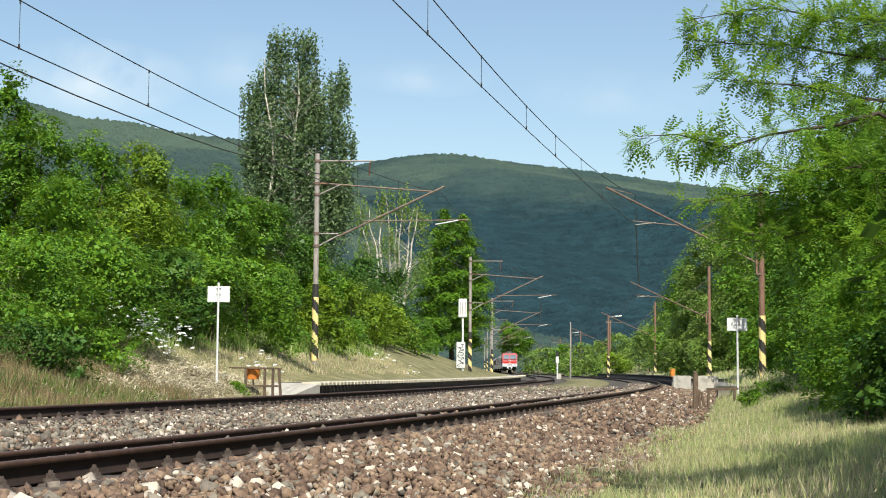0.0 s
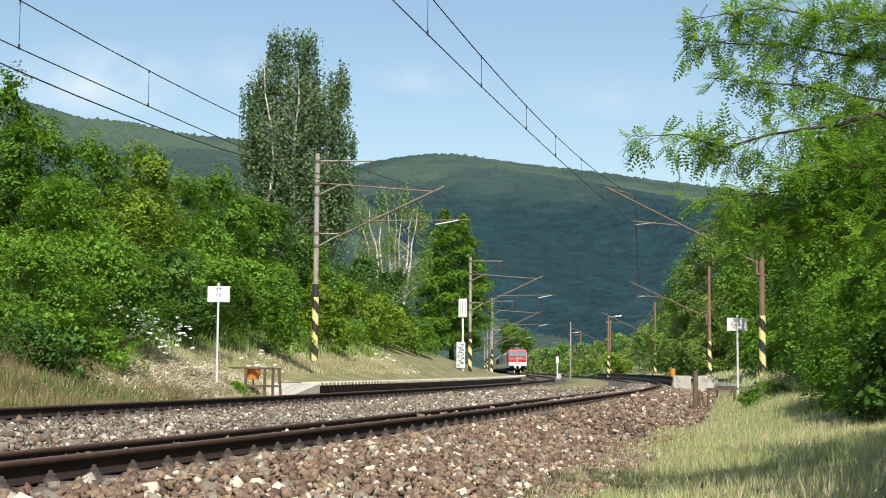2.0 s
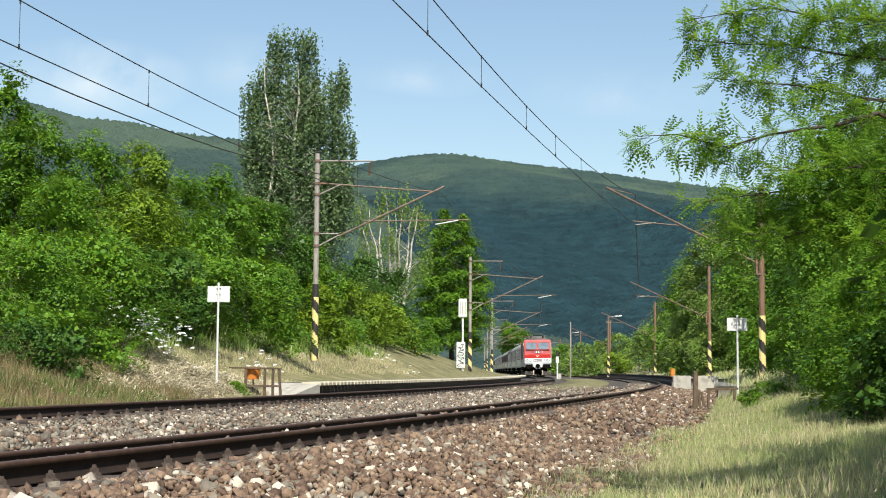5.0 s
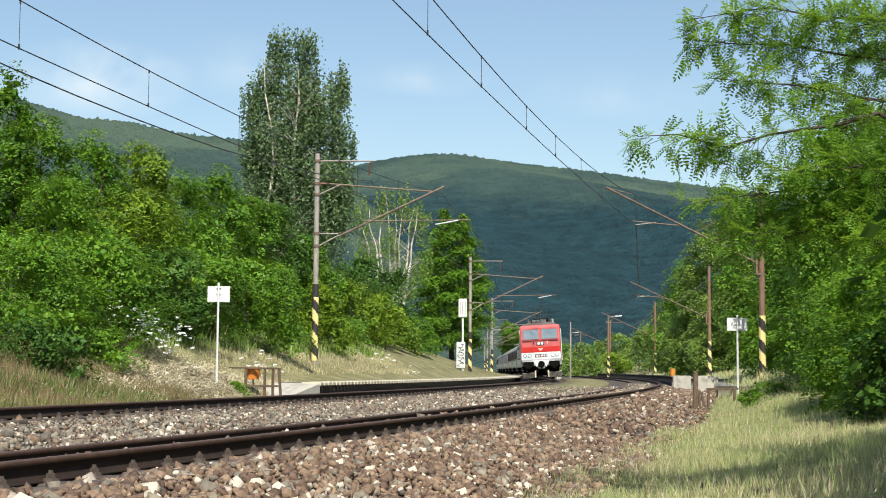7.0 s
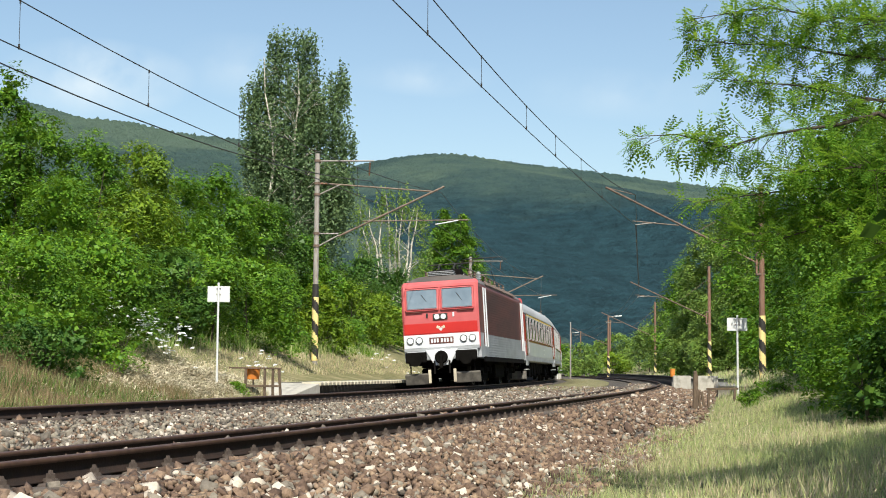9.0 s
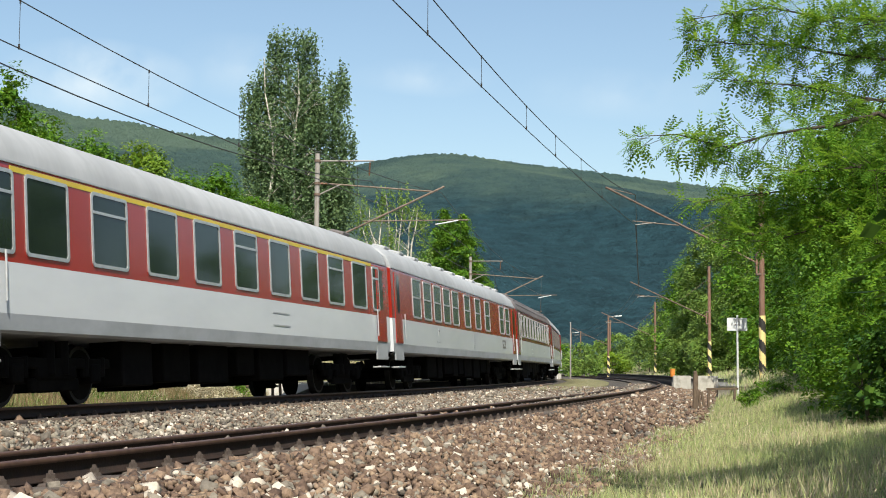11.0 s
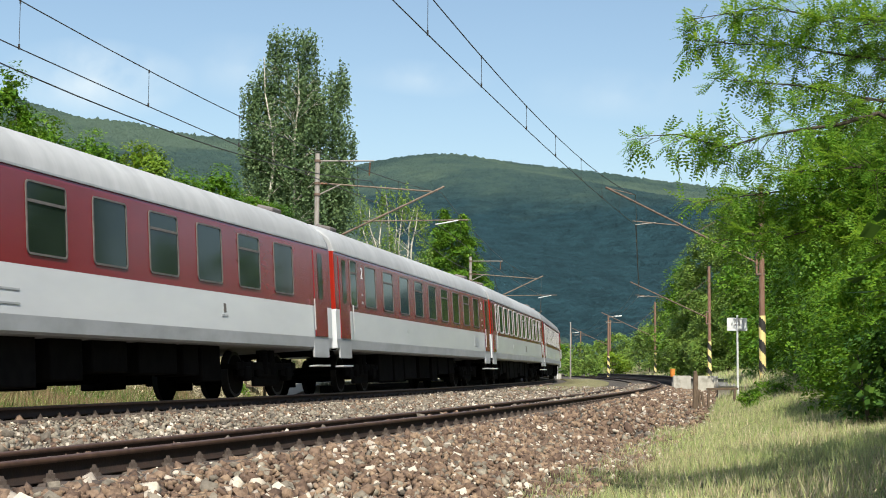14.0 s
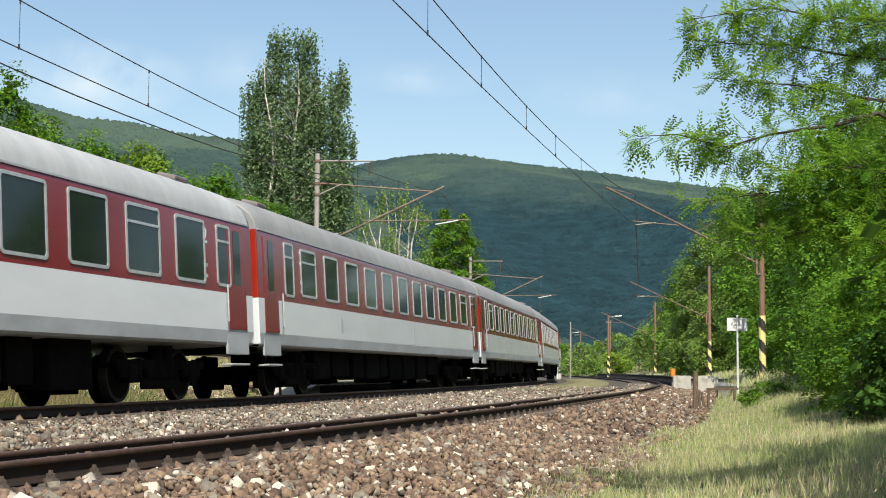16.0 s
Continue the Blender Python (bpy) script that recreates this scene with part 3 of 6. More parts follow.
def thin_birch():
    x, y = -3.6, 103.0
    s, n, gz = ground_xy(x, y)
    e = thing("birch_tree", (x, y, gz), "sparse birch with several bare white stems", "tree")
    segs = []
    for a, b in ((-2.2, -3.6), (-1.4, -2.6), (-0.6, -1.6), (0.2, 0.4), (0.5, 1.3), (0.8, 2.2), (1.0, 3.2), (-0.2, -0.4)):
        segs += limbs((a * 0.3, RNG.normal(0, 0.3), 0), (b * 0.62, RNG.normal(0, 0.4), 12.2 - gz + RNG.normal(0, 0.6)), 0.15, 11, 1.7, 0.3, 0.05)
    v, f = branch_mesh(segs, 6)
    mesh_np("trunk", v, f, [M_BIRCH], parent=e)
    blobs = [(q, 0, z - gz, 0.9, 0.9, 1.5) for q, z in ((-2.2, 11.5), (-0.6, 12.2), (0.8, 12.3), (2.0, 11.0), (0, 9.5), (-1.8, 8.8), (2.2, 8.2), (1.0, 7), (-1, 6.5))]
    v, f = strands(blobs, 800, 9, 0.9, 0.14)
    mesh_np("crown", v, f, [M_LEAF_P], parent=e)


def lime_tree():
    x, y = 0.75, 116.0
    s, n, gz = ground_xy(x, y)
    e = thing("lime_tree", (x, y, gz), "dense conical broadleaf tree behind the platform", "tree")
    v, f = branch_mesh(limbs((0, 0, 0), (0, 0, 12.2 - gz), 0.22, 24, 3.2, 0.12), 7)
    mesh_np("trunk", v, f, [M_BARK], parent=e)
    blobs = []
    for i in range(44):
        z = 2.7 + (i + 0.5) / 44 * 10.0
        w = 3.35 * min(1.0, (13.5 - z) / 6.5) ** 0.52 * (0.85 if z < 4 else 1.0)
        ang = i * 2.4
        blobs.append((math.cos(ang) * w * 0.6, math.sin(ang) * w * 0.6, z - gz, w * 0.45, w * 0.45, 0.6))
    blobs += [(-0.65, 0, 12.7 - gz, 0.5, 0.5, 0.8), (0.75, 0, 12.5 - gz, 0.45, 0.45, 0.7)]
    v, f = sprays(blobs, 1250, 26, 0.5, 0.17, True)
    mesh_np("crown", v, f, [M_LEAF], parent=e)


def far_tree():
    x, y = 14.5, 300.0
    s, n, gz = ground_xy(x, y)
    e = thing("tree", (x, y, gz), "round distant tree behind the station", "tree")
    v, f = branch_mesh(limbs((0, 0, 0), (0, 0, 9), 0.25, 10, 3.0, 0.2), 6)
    mesh_np("trunk", v, f, [M_BARK], parent=e)
    blobs = [(RNG.normal(0, 1.4), RNG.normal(0, 1.4), RNG.uniform(4, 10), 1.7, 1.7, 1.4) for _ in range(14)]
    v, f = sprays(blobs, 420, 18, 0.7, 0.32, True)
    mesh_np("crown", v, f, [M_LEAF], parent=e)


birch_tree()
thin_birch()
lime_tree()
far_tree()


def pinnate(c, way, size):
    """Compound leaves: leaflets in pairs along a stalk."""
    n = len(c)
    way = way / np.linalg.norm(way, axis=1, keepdims=True)
    up = np.tile(np.array([0, 0, 1.0]), (n, 1)) + unit(n) * 0.55
    side = np.cross(way, up)
    side /= np.linalg.norm(side, axis=1, keepdims=True)
    nor = np.cross(side, way)
    V = []
    s = (size * RNG.uniform(0.7, 1.2, n))[:, None]
    for k in range(6):
        f = 0.15 + k * 0.15
        root = c + way * s * f - nor * s * 0.25 * f * f
        for sg in (-1, 1):
            if k == 5 and sg == 1:
                d = way
            else:
                d = side * sg * 0.9 + way * 0.42 - nor * 0.18
            d = d / np.linalg.norm(d, axis=1, keepdims=True)
            w = np.cross(nor, d)
            L = s * 0.26 * (1 - 0.35 * abs(f - 0.5))
            V.append(np.stack([root, root + d * L * 0.5 + w * L * 0.2, root + d * L, root + d * L * 0.5 - w * L * 0.2], 1))
    v = np.concatenate(V, 0).reshape(-1, 3)
    return v, np.arange(len(v)).reshape(-1, 4)


def robinia():
    """The tree that leans in over the meadow; its limbs reach across the sky."""
    x, y = 6.1, 14.5
    s, n, gz = ground_xy(x, y)
    e = thing("robinia_tree", (x, y, gz), "robinia with bright feathery leaves and thin dark limbs", "tree")
    o = np.array([x, y, gz])

    def w(px, py, pz):
        return np.array([px, py, pz]) - o

    crotch = w(6.0, 14.6, 2.2)
    segs = [(np.zeros(3), crotch * 0.5 + np.array([0.05, 0, 0]), 0.13, 0.11), (crotch * 0.5 + np.array([0.05, 0, 0]), crotch, 0.11, 0.085)]
    arms = [((4.2, 14.1, 3.12), (3.4, 14.0, 2.93), (2.7, 14.0, 2.76), (1.84, 13.9, 2.84)),
            ((5.2, 14.5, 3.3), (4.3, 14.4, 3.3), (3.5, 14.3, 3.42), (2.55, 14.1, 3.45)),
            ((5.3, 14.7, 3.7), (4.4, 14.6, 3.75), (3.4, 14.4, 3.85), (2.36, 14.2, 3.85)),
            ((5.4, 14.6, 3.9), (4.4, 14.5, 4.15), (3.2, 14.3, 4.2), (2.42, 14.2, 4.05)),
            ((5.5, 14.2, 2.5), (4.7, 14.0, 2.5), (3.9, 13.8, 2.55), (3.0, 13.7, 2.5)),
            ((5.3, 14.2, 2.35), (4.4, 14.0, 2.4), (3.4, 13.9, 2.35), (2.4, 13.8, 2.2)),
            ((5.3, 14.2, 1.95), (4.4, 14.0, 2.05), (3.6, 13.9, 2.0), (2.65, 13.8, 1.85)),
            ((5.4, 14.4, 2.15), (4.6, 14.4, 2.25), (3.7, 14.3, 2.2), (3.0, 14.2, 2.05)),
            ((5.6, 14.3, 2.2), (4.9, 14.1, 2.15), (4.1, 14.0, 2.1), (3.4, 13.9, 2.2)),
            ((5.7, 13.9, 2.0), (5.0, 13.6, 1.85), (4.4, 13.5, 1.75), (3.9, 13.4, 1.8)),
            ((5.9, 15.5, 2.4), (5.2, 16.0, 2.4), (4.6, 16.2, 2.3), (4.0, 16.3, 2.2)),
            ((5.4, 14.4, 3.8), (4.9, 14.3, 4.0), (4.3, 14.2, 4.05), (3.6, 14.1, 4.0)),
            # many limbs from here on are unseen, added to shade the meadow corner
            ((6.0, 15.2, 3.6), (5.9, 16.0, 4.5), (5.8, 16.8, 5.0), (5.6, 17.6, 5.3)),
            ((5.8, 14.8, 3.8), (5.6, 15.0, 4.7), (5.4, 15.4, 5.1), (5.2, 15.8, 5.3)),
            ((6.4, 14.8, 3.8), (6.6, 15.0, 4.7), (6.6, 15.6, 5.2), (6.6, 16.4, 5.4)),
            ((6.2, 13.5, 3.2), (6.0, 12.3, 3.6), (5.9, 11.2, 3.8), (5.7, 10.2, 3.9)),
            ((5.9, 14.2, 3.9), (5.8, 13.6, 4.5), (5.6, 12.8, 4.8), (5.5, 12.0, 4.9)),
            ((5.8, 14.9, 2.9), (5.3, 15.0, 2.8), (4.8, 15.1, 2.75), (4.3, 15.2, 2.7)),
            ((5.8, 14.0, 1.6), (5.3, 13.7, 1.45), (4.8, 13.6, 1.4), (4.4, 13.5, 1.45)),
            ((6.2, 13.2, 3.4), (6.4, 12.0, 3.9), (6.4, 11.0, 4.1), (6.2, 10.0, 4.2)),
            ((6.2, 15.6, 3.0), (6.2, 16.8, 3.4), (6.0, 18.2, 3.6), (5.6, 19.4, 3.5)),
            ((6.4, 15.6, 3.3), (6.8, 17.0, 3.8), (6.9, 18.6, 4.0), (6.8, 20.0, 4.0)),
            ((6.6, 15.2, 2.8), (7.2, 16.2, 3.1), (7.6, 17.6, 3.3), (7.8, 19.0, 3.2)),
            ((6.0, 15.6, 3.6), (5.7, 16.8, 4.3), (5.4, 18.0, 4.6), (5.0, 19.0, 4.6)),
            ((6.3, 14.9, 3.6), (6.6, 15.8, 4.5), (6.6, 17.0, 5.0), (6.4, 18.4, 5.2)),
            ((6.15, 12.8, 3.0), (6.0, 11.2, 3.4), (6.05, 9.8, 3.6), (6.1, 8.6, 3.7))]
    C, D = [], []
    for arm in arms:
        pts = [crotch] + [w(*p) for p in arm]
        r = [0.034, 0.02, 0.013, 0.008, 0.003]
        for i in range(4):
            a, b = pts[i], pts[i + 1]
            mid = (a + b) / 2 + RNG.normal(0, 0.05, 3)
            segs += [(a, mid, r[i], (r[i] + r[i + 1]) / 2), (mid, b, (r[i] + r[i + 1]) / 2, r[i + 1])]
            if i == 0:
                continue
            for _ in range(24 if i < 3 else 20):
                q = a + (b - a) * RNG.uniform(0, 1)
                tw = (b - a) / np.linalg.norm(b - a) * 0.7 + RNG.normal(0, 0.55, 3)
                tw /= np.linalg.norm(tw)
                ln = RNG.uniform(0.18, 0.5) if i < 3 else RNG.uniform(0.08, 0.26)
                t = q + tw * ln
                segs.append((q, t, 0.0035, 0.0015))
                for _ in range(8):
                    z = q + (t - q) * RNG.uniform(0.25, 1.0)
                    C.append(z)
                    D.append(tw * 0.6 + RNG.normal(0, 0.55, 3) + np.array([0, 0, -0.1]))
    v, f = branch_mesh(segs, 6)
    mesh_np("trunk", v, f, [M_BARK], parent=e)
    v, f = pinnate(np.array(C), np.array(D), 0.2)
    mesh_np("crown", v, f, [M_LEAF_A], parent=e)


robinia()


def blades(name, label, count, s_rng, n_rng, hgt, materials, mixf, wide=0.012, keep=None):
    s, n = RNG.uniform(*s_rng, count), RNG.uniform(*n_rng, count)
    if keep is not None:
        k = keep(s, n)
        s, n = s[k], n[k]
    clump = 0.5 + 0.5 * np.sin(s * 1.7 + n * 2.3) * np.sin(s * 0.6 - n * 1.1)
    x, y = sn(s, n)
    z = ground_z(s, n) - 0.05
    m = len(s)
    h = hgt * RNG.uniform(0.4, 1.2, m) * (0.6 + 0.7 * clump)
    ang = RNG.uniform(0, 6.283, m)
    lean = RNG.normal(0, 0.3, (m, 2)) * h[:, None]
    wd = wide * RNG.uniform(0.6, 1.4, m)
    dx, dy = np.cos(ang) * wd, np.sin(ang) * wd
    v = np.stack([np.stack([x - dx, y - dy, z], -1), np.stack([x + dx, y + dy, z], -1),
                  np.stack([x + lean[:, 0], y + lean[:, 1], z + h], -1)], 1).reshape(-1, 3)
    f = np.arange(m * 3).reshape(m, 3)
    mi = (RNG.random(m) < mixf(s, n)).astype(int)
    ob = mesh_np(name, v, f, materials, mi)
    tagged(ob, label, "grass", kind="stuff")


blades("meadow_grass", "pale green and dry meadow grass", 190000, (5, 50), (-13, -2.2), 0.2, [M_BLADE, M_BLADE_D], lambda s, n: 0.28 + 0.25 * np.sin(s * 0.5) * np.sin(n * 0.9), wide=0.0075,
       keep=lambda s, n: (s < 33) | (n < -2.9))
blades("bank_grass", "dry straw-coloured grass on the bank", 90000, (10, 75), (9.6, 17.5), 0.22, [M_BLADE, M_BLADE_D], lambda s, n: np.clip(0.95 - (n - 10) * 0.07, 0.2, 0.95),
       keep=lambda s, n: (s < 47) | (n > 11.6))
blades("bank_grass", "short mown straw beside the track", 110000, (14, 48), (9.5, 16), 0.11, [M_BLADE, M_BLADE_D], lambda s, n: np.clip(0.75 + 0.35 * np.sin(s * 0.8 + n), 0.3, 0.98), wide=0.009)
blades("tall_grass", "tall green weeds at the foot of the shrubs", 30000, (14, 75), (13.2, 18), 0.6, [M_BLADE, M_LEAF], lambda s, n: 0.5 + 0.3 * np.sin(s), wide=0.014)
blades("weed_grass", "green and brown weeds by the track", 26000, (14, 36), (9.7, 14), 0.3, [M_BLADE, M_LEAF], lambda s, n: 0.55 + 0.3 * np.sin(s * 1.3 + n), wide=0.012,
       keep=lambda s, n: np.sin(s * 1.1 + n * 0.7) + np.sin(s * 0.37 - n) > 0.1)
M_WEED = mat("olive_brown_weed", (0.2, 0.165, 0.07), (0.27, 0.2, 0.11), 0.8, scale=0.7, thin=0.15, island=0.35, big=0.3)
M_HAY = mat("cut_straw", (0.6, 0.55, 0.4), (0.46, 0.41, 0.28), 0.85, scale=0.9, thin=0.1, island=0.35, big=0.4)
blades("bank_weeds", "olive and brown weeds at the foot of the bank", 42000, (23, 37.5), (9.7, 13.2), 0.3, [M_WEED, M_LEAF_D], lambda s, n: np.clip(0.15 + 0.25 * np.sin(s * 0.9 + n * 2), 0.05, 0.5), wide=0.014)


def hay(x, y, ds, dn, count):
    """Mown straw lying loose on the bank."""
    s0, n0, _ = ground_xy(x, y)
    s, n = RNG.normal(s0, ds, count), RNG.normal(n0, dn, count)
    px, py = sn(s, n)
    lift = 0.18 * np.exp(-((s - s0) / ds) ** 2 - ((n - n0) / dn) ** 2)
    pz = ground_z(s, n) + lift + RNG.uniform(0.0, 0.1, count)
    a, ln = RNG.uniform(0, 6.283, count), RNG.uniform(0.1, 0.28, count)
    way = np.stack([np.cos(a), np.sin(a), RNG.normal(0, 0.35, count)], 1) * ln[:, None]
    side = np.stack([-np.sin(a), np.cos(a), RNG.normal(0, 0.3, count)], 1) * 0.012
    c = np.stack([px, py, pz], 1)
    v = np.stack([c - way / 2 - side, c - way / 2 + side, c + way / 2], 1).reshape(-1, 3)
    ob = mesh_np("cut_hay", v, np.arange(count * 3).reshape(-1, 3), [M_HAY])
    tagged(ob, "pale cut hay lying on the bank", "hay", kind="stuff")


hay(-7.6, 38.4, 1.9, 0.75, 26000)
hay(-6.9, 41.5, 1.8, 0.6, 12000)
blades("far_grass", "green verge grass along the line", 20000, (50, 160), (-9, -3.2), 0.4, [M_BLADE, M_BLADE_D], lambda s, n: 0.3 + 0 * s, wide=0.03)


def flowers():
    c = []
    for x0, y0, k, sp in ((-9.2, 41.0, 22, 0.3), (-8.2, 41.2, 62, 0.28), (-7.4, 42.0, 26, 0.3), (-5.6, 46, 14, 0.5), (-2.6, 66, 14, 0.8)):
        for _ in range(k):
            px, py = x0 + RNG.normal(0, sp), y0 + RNG.normal(0, sp)
            s, n, z = ground_xy(px, py)
            c.append((px, py, z + abs(RNG.normal(1.0 if px < -7 else 0.5, 0.26))))
    c = np.array(c)
    i = np.repeat(np.arange(len(c)), 6)
    p = c[i] + RNG.normal(0, 0.035, (len(i), 3)) * np.array([1, 1, 0.3])
    v, f = leaf_quads(p, 0.078, np.tile(np.array([[0, -0.5, 0.85]]), (len(p), 1)), 0.7, 0.9)
    tagged(mesh_np("wild_flowers", v, f, [M_WHITE]), "small white wild flowers among the grass", "flowers", kind="stuff")


flowers()


# ---- hills and clouds ----
def hill(name, label, rows, base, back, mats, seed):
    """A wooded ridge: crest rows of (x, y, z); the slope falls towards the valley."""
    xs = np.linspace(rows[0][0], rows[-1][0], 460)
    r = np.array(rows)
    yy, zz = np.interp(xs, r[:, 0], r[:, 1]), np.interp(xs, r[:, 0], r[:, 2])
    ker = np.hanning(33) / np.hanning(33).sum()
    zz = np.convolve(np.pad(zz, 16, mode="edge"), ker, "valid")
    fr = np.concatenate([np.linspace(0, 1, 72), [1.06, 1.3, 1.8]])
    V = []
    for f in fr:
        if f <= 1:
            y = base + (yy - base) * f
            z = zz * (0.75 * f + 0.25 * f * f) + 18 * np.sin(xs * 0.006 + seed + 5 * f) * math.sin(math.pi * f) + 9 * np.sin(xs * 0.017 + 11 * f + seed) * math.sin(math.pi * f)
        else:
            y = yy + (yy - base) * (f - 1)
            z = zz * (1 - (f - 1) * 1.0)
        V.append(np.stack([xs, y, z], -1))
    V = np.stack(V)
    g = np.random.default_rng(seed)
    V[1:, :, 2] += g.normal(0, 0.8, V[1:, :, 2].shape)
    a, b = V.shape[:2]
    idx = np.arange(a * b).reshape(a, b)
    F = np.stack([idx[:-1, :-1], idx[:-1, 1:], idx[1:, 1:], idx[1:, :-1]], -1).reshape(-1, 4)
    ob = mesh_np(name, V.reshape(-1, 3), F, mats, smooth=True)
    tagged(ob, label, "hill", kind="structure")


def ridge(rows, y):
    return [((u - 784) / 2608.3 * y, y, 0.6 + (655.3 + (u - 784) * 0.00835 - v) / 2608.3 * y) for u, v in rows]


hill("backdrop_hill_main", "long wooded hill with a cloud shadow painted on its lower slope",
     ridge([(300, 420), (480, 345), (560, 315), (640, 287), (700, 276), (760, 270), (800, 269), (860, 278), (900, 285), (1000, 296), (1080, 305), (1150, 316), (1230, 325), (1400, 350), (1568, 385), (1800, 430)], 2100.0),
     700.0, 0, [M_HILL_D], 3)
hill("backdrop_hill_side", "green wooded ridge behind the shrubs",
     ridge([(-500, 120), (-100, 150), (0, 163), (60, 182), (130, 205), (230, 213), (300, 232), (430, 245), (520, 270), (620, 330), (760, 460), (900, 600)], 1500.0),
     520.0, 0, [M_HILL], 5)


def cloud(x, y, z, w, h, dens):
    bm = bmesh.new()
    bmesh.ops.create_grid(bm, x_segments=24, y_segments=12, size=0.5)
    for v in bm.verts:
        v.co = Vector((v.co.x * w, 30 * math.sin(v.co.x * 6), v.co.y * h))
    m = bpy.data.materials.new("thin_cloud")
    m.use_nodes = True
    N, K = m.node_tree.nodes, m.node_tree.links
    N.remove(N["Principled BSDF"])
    co = N.new("ShaderNodeTexCoord")
    nz = N.new("ShaderNodeTexNoise")
    nz.inputs["Scale"].default_value, nz.inputs["Detail"].default_value = 0.006, 5.0
    K.new(co.outputs["Object"], nz.inputs["Vector"])
    gr = N.new("ShaderNodeTexGradient")
    gr.gradient_type = "SPHERICAL"
    mp = N.new("ShaderNodeMapping")
    mp.inputs["Scale"].default_value = (2.0 / w, 0.0, 2.0 / h)
    K.new(co.outputs["Object"], mp.inputs[0])
    K.new(mp.outputs[0], gr.inputs[0])
    mu = N.new("ShaderNodeMath")
    mu.operation = "MULTIPLY"
    K.new(gr.outputs["Fac"], mu.inputs[0])
    rg = N.new("ShaderNodeMapRange")
    rg.inputs[1].default_value, rg.inputs[2].default_value, rg.inputs[4].default_value = 0.3, 0.75, dens
    K.new(nz.outputs["Fac"], rg.inputs[0])
    K.new(rg.outputs[0], mu.inputs[1])
    tr, em, mx = N.new("ShaderNodeBsdfTransparent"), N.new("ShaderNodeEmission"), N.new("ShaderNodeMixShader")
    em.inputs[0].default_value, em.inputs[1].default_value = (0.84, 0.92, 1.0, 1.0), 0.78
    K.new(mu.outputs[0], mx.inputs[0])
    K.new(tr.outputs[0], mx.inputs[1])
    K.new(em.outputs[0], mx.inputs[2])
    K.new(mx.outputs[0], N["Material Output"].inputs[0])
    ob = link("cloud", bm, m)
    ob.location = (x, y, z)
    tagged(ob, "thin white summer cloud in the blue sky", "cloud", kind="structure")


cloud(-960, 4000, 790, 560, 240, 1.3)
cloud(-560, 4050, 840, 420, 200, 0.5)
cloud(-60, 4000, 800, 420, 110, 0.6)
cloud(480, 4000, 760, 600, 160, 0.4)


# ---- ballast stones ----
ICO = bmesh.new()
bmesh.ops.create_cube(ICO, size=1.45)
bmesh.ops.triangulate(ICO, faces=ICO.faces)
ICO_V = np.array([v.co[:] for v in ICO.verts])
ICO_F = np.array([[v.index for v in f.verts] for f in ICO.faces])
ICO.free()
SRNG = np.random.default_rng(11)


def stone_shapes(count, size):
    """Angular broken stones round the origin."""
    k = len(ICO_V)
    v = ICO_V[None] * SRNG.uniform(0.7, 1.2, (count, k, 1)) + SRNG.normal(0, 0.07, (count, k, 3))
    v = v * np.stack([SRNG.uniform(0.75, 1.35, count), SRNG.uniform(0.65, 1.1, count), SRNG.uniform(0.45, 0.85, count)], 1)[:, None]
    q = SRNG.normal(size=(count, 4))
    q[:, 1:3] *= 0.45
    q /= np.linalg.norm(q, axis=1, keepdims=True)
    w, x, y, z = q.T
    r = np.stack([1 - 2 * (y * y + z * z), 2 * (x * y - z * w), 2 * (x * z + y * w), 2 * (x * y + z * w), 1 - 2 * (x * x + z * z), 2 * (y * z - x * w),
                  2 * (x * z - y * w), 2 * (y * z + x * w), 1 - 2 * (x * x + y * y)], -1).reshape(-1, 3, 3)
    sz = size * np.exp(SRNG.normal(0, 0.32, count)) * 0.5
    return np.einsum("nij,nkj->nki", r, v) * sz[:, None, None]


def stones(name, label, count, s_rng, n_rng, size, pick, lift=0.0, parent=None, fade=None):
    s, n = SRNG.uniform(*s_rng, count), SRNG.uniform(*n_rng, count)
    if fade:
        k = SRNG.random(count) < fade(s, n)
        s, n = s[k], n[k]
    m = len(s)
    x, y = sn(s, n)
    z = ground_z(s, n) + SRNG.uniform(-0.03, 0.05, m) + lift
    v = stone_shapes(m, size) + np.stack([x, y, z], -1)[:, None]
    f = (ICO_F[None] + (np.arange(m) * len(ICO_V))[:, None, None]).reshape(-1, 3)
    mi = np.repeat(pick(s, n), len(ICO_F))
    ob = mesh_np(name, v.reshape(-1, 3), f, [M_STONE, M_STONE_B, M_STONE_W], mi)
    return tagged(ob, label, "gravel", kind="stuff")


def near_pick(s, n):
    r = SRNG.random(len(s))
    return np.where(r < 0.075, 2, np.where(r < 0.2, 0, 1))


def mid_pick(s, n):
    r = SRNG.random(len(s))
    return np.where(r < 0.09, 2, np.where(r < 0.74, 0, 1))


stones("shoulder_ballast", "brown broken stones on the ballast shoulder", 24000, (7, 26), (-2.75, -0.3), 0.066, near_pick, 0.0,
       fade=lambda s, n: np.clip((n + 2.95) * 1.8, 0.12, 1))
stones("shoulder_ballast", "brown broken stones on the far ballast shoulder", 11000, (26, 82), (-2.95, -0.25), 0.085, near_pick,
       fade=lambda s, n: np.clip((n + 2.95) * 1.8, 0.12, 1))
stones("middle_ballast", "grey crushed stone between the two tracks", 18500, (14, 44), (1.66, 6.3), 0.06, mid_pick)
stones("middle_ballast", "grey crushed stone between the tracks farther on", 5500, (44, 75), (1.66, 6.3), 0.09, mid_pick)
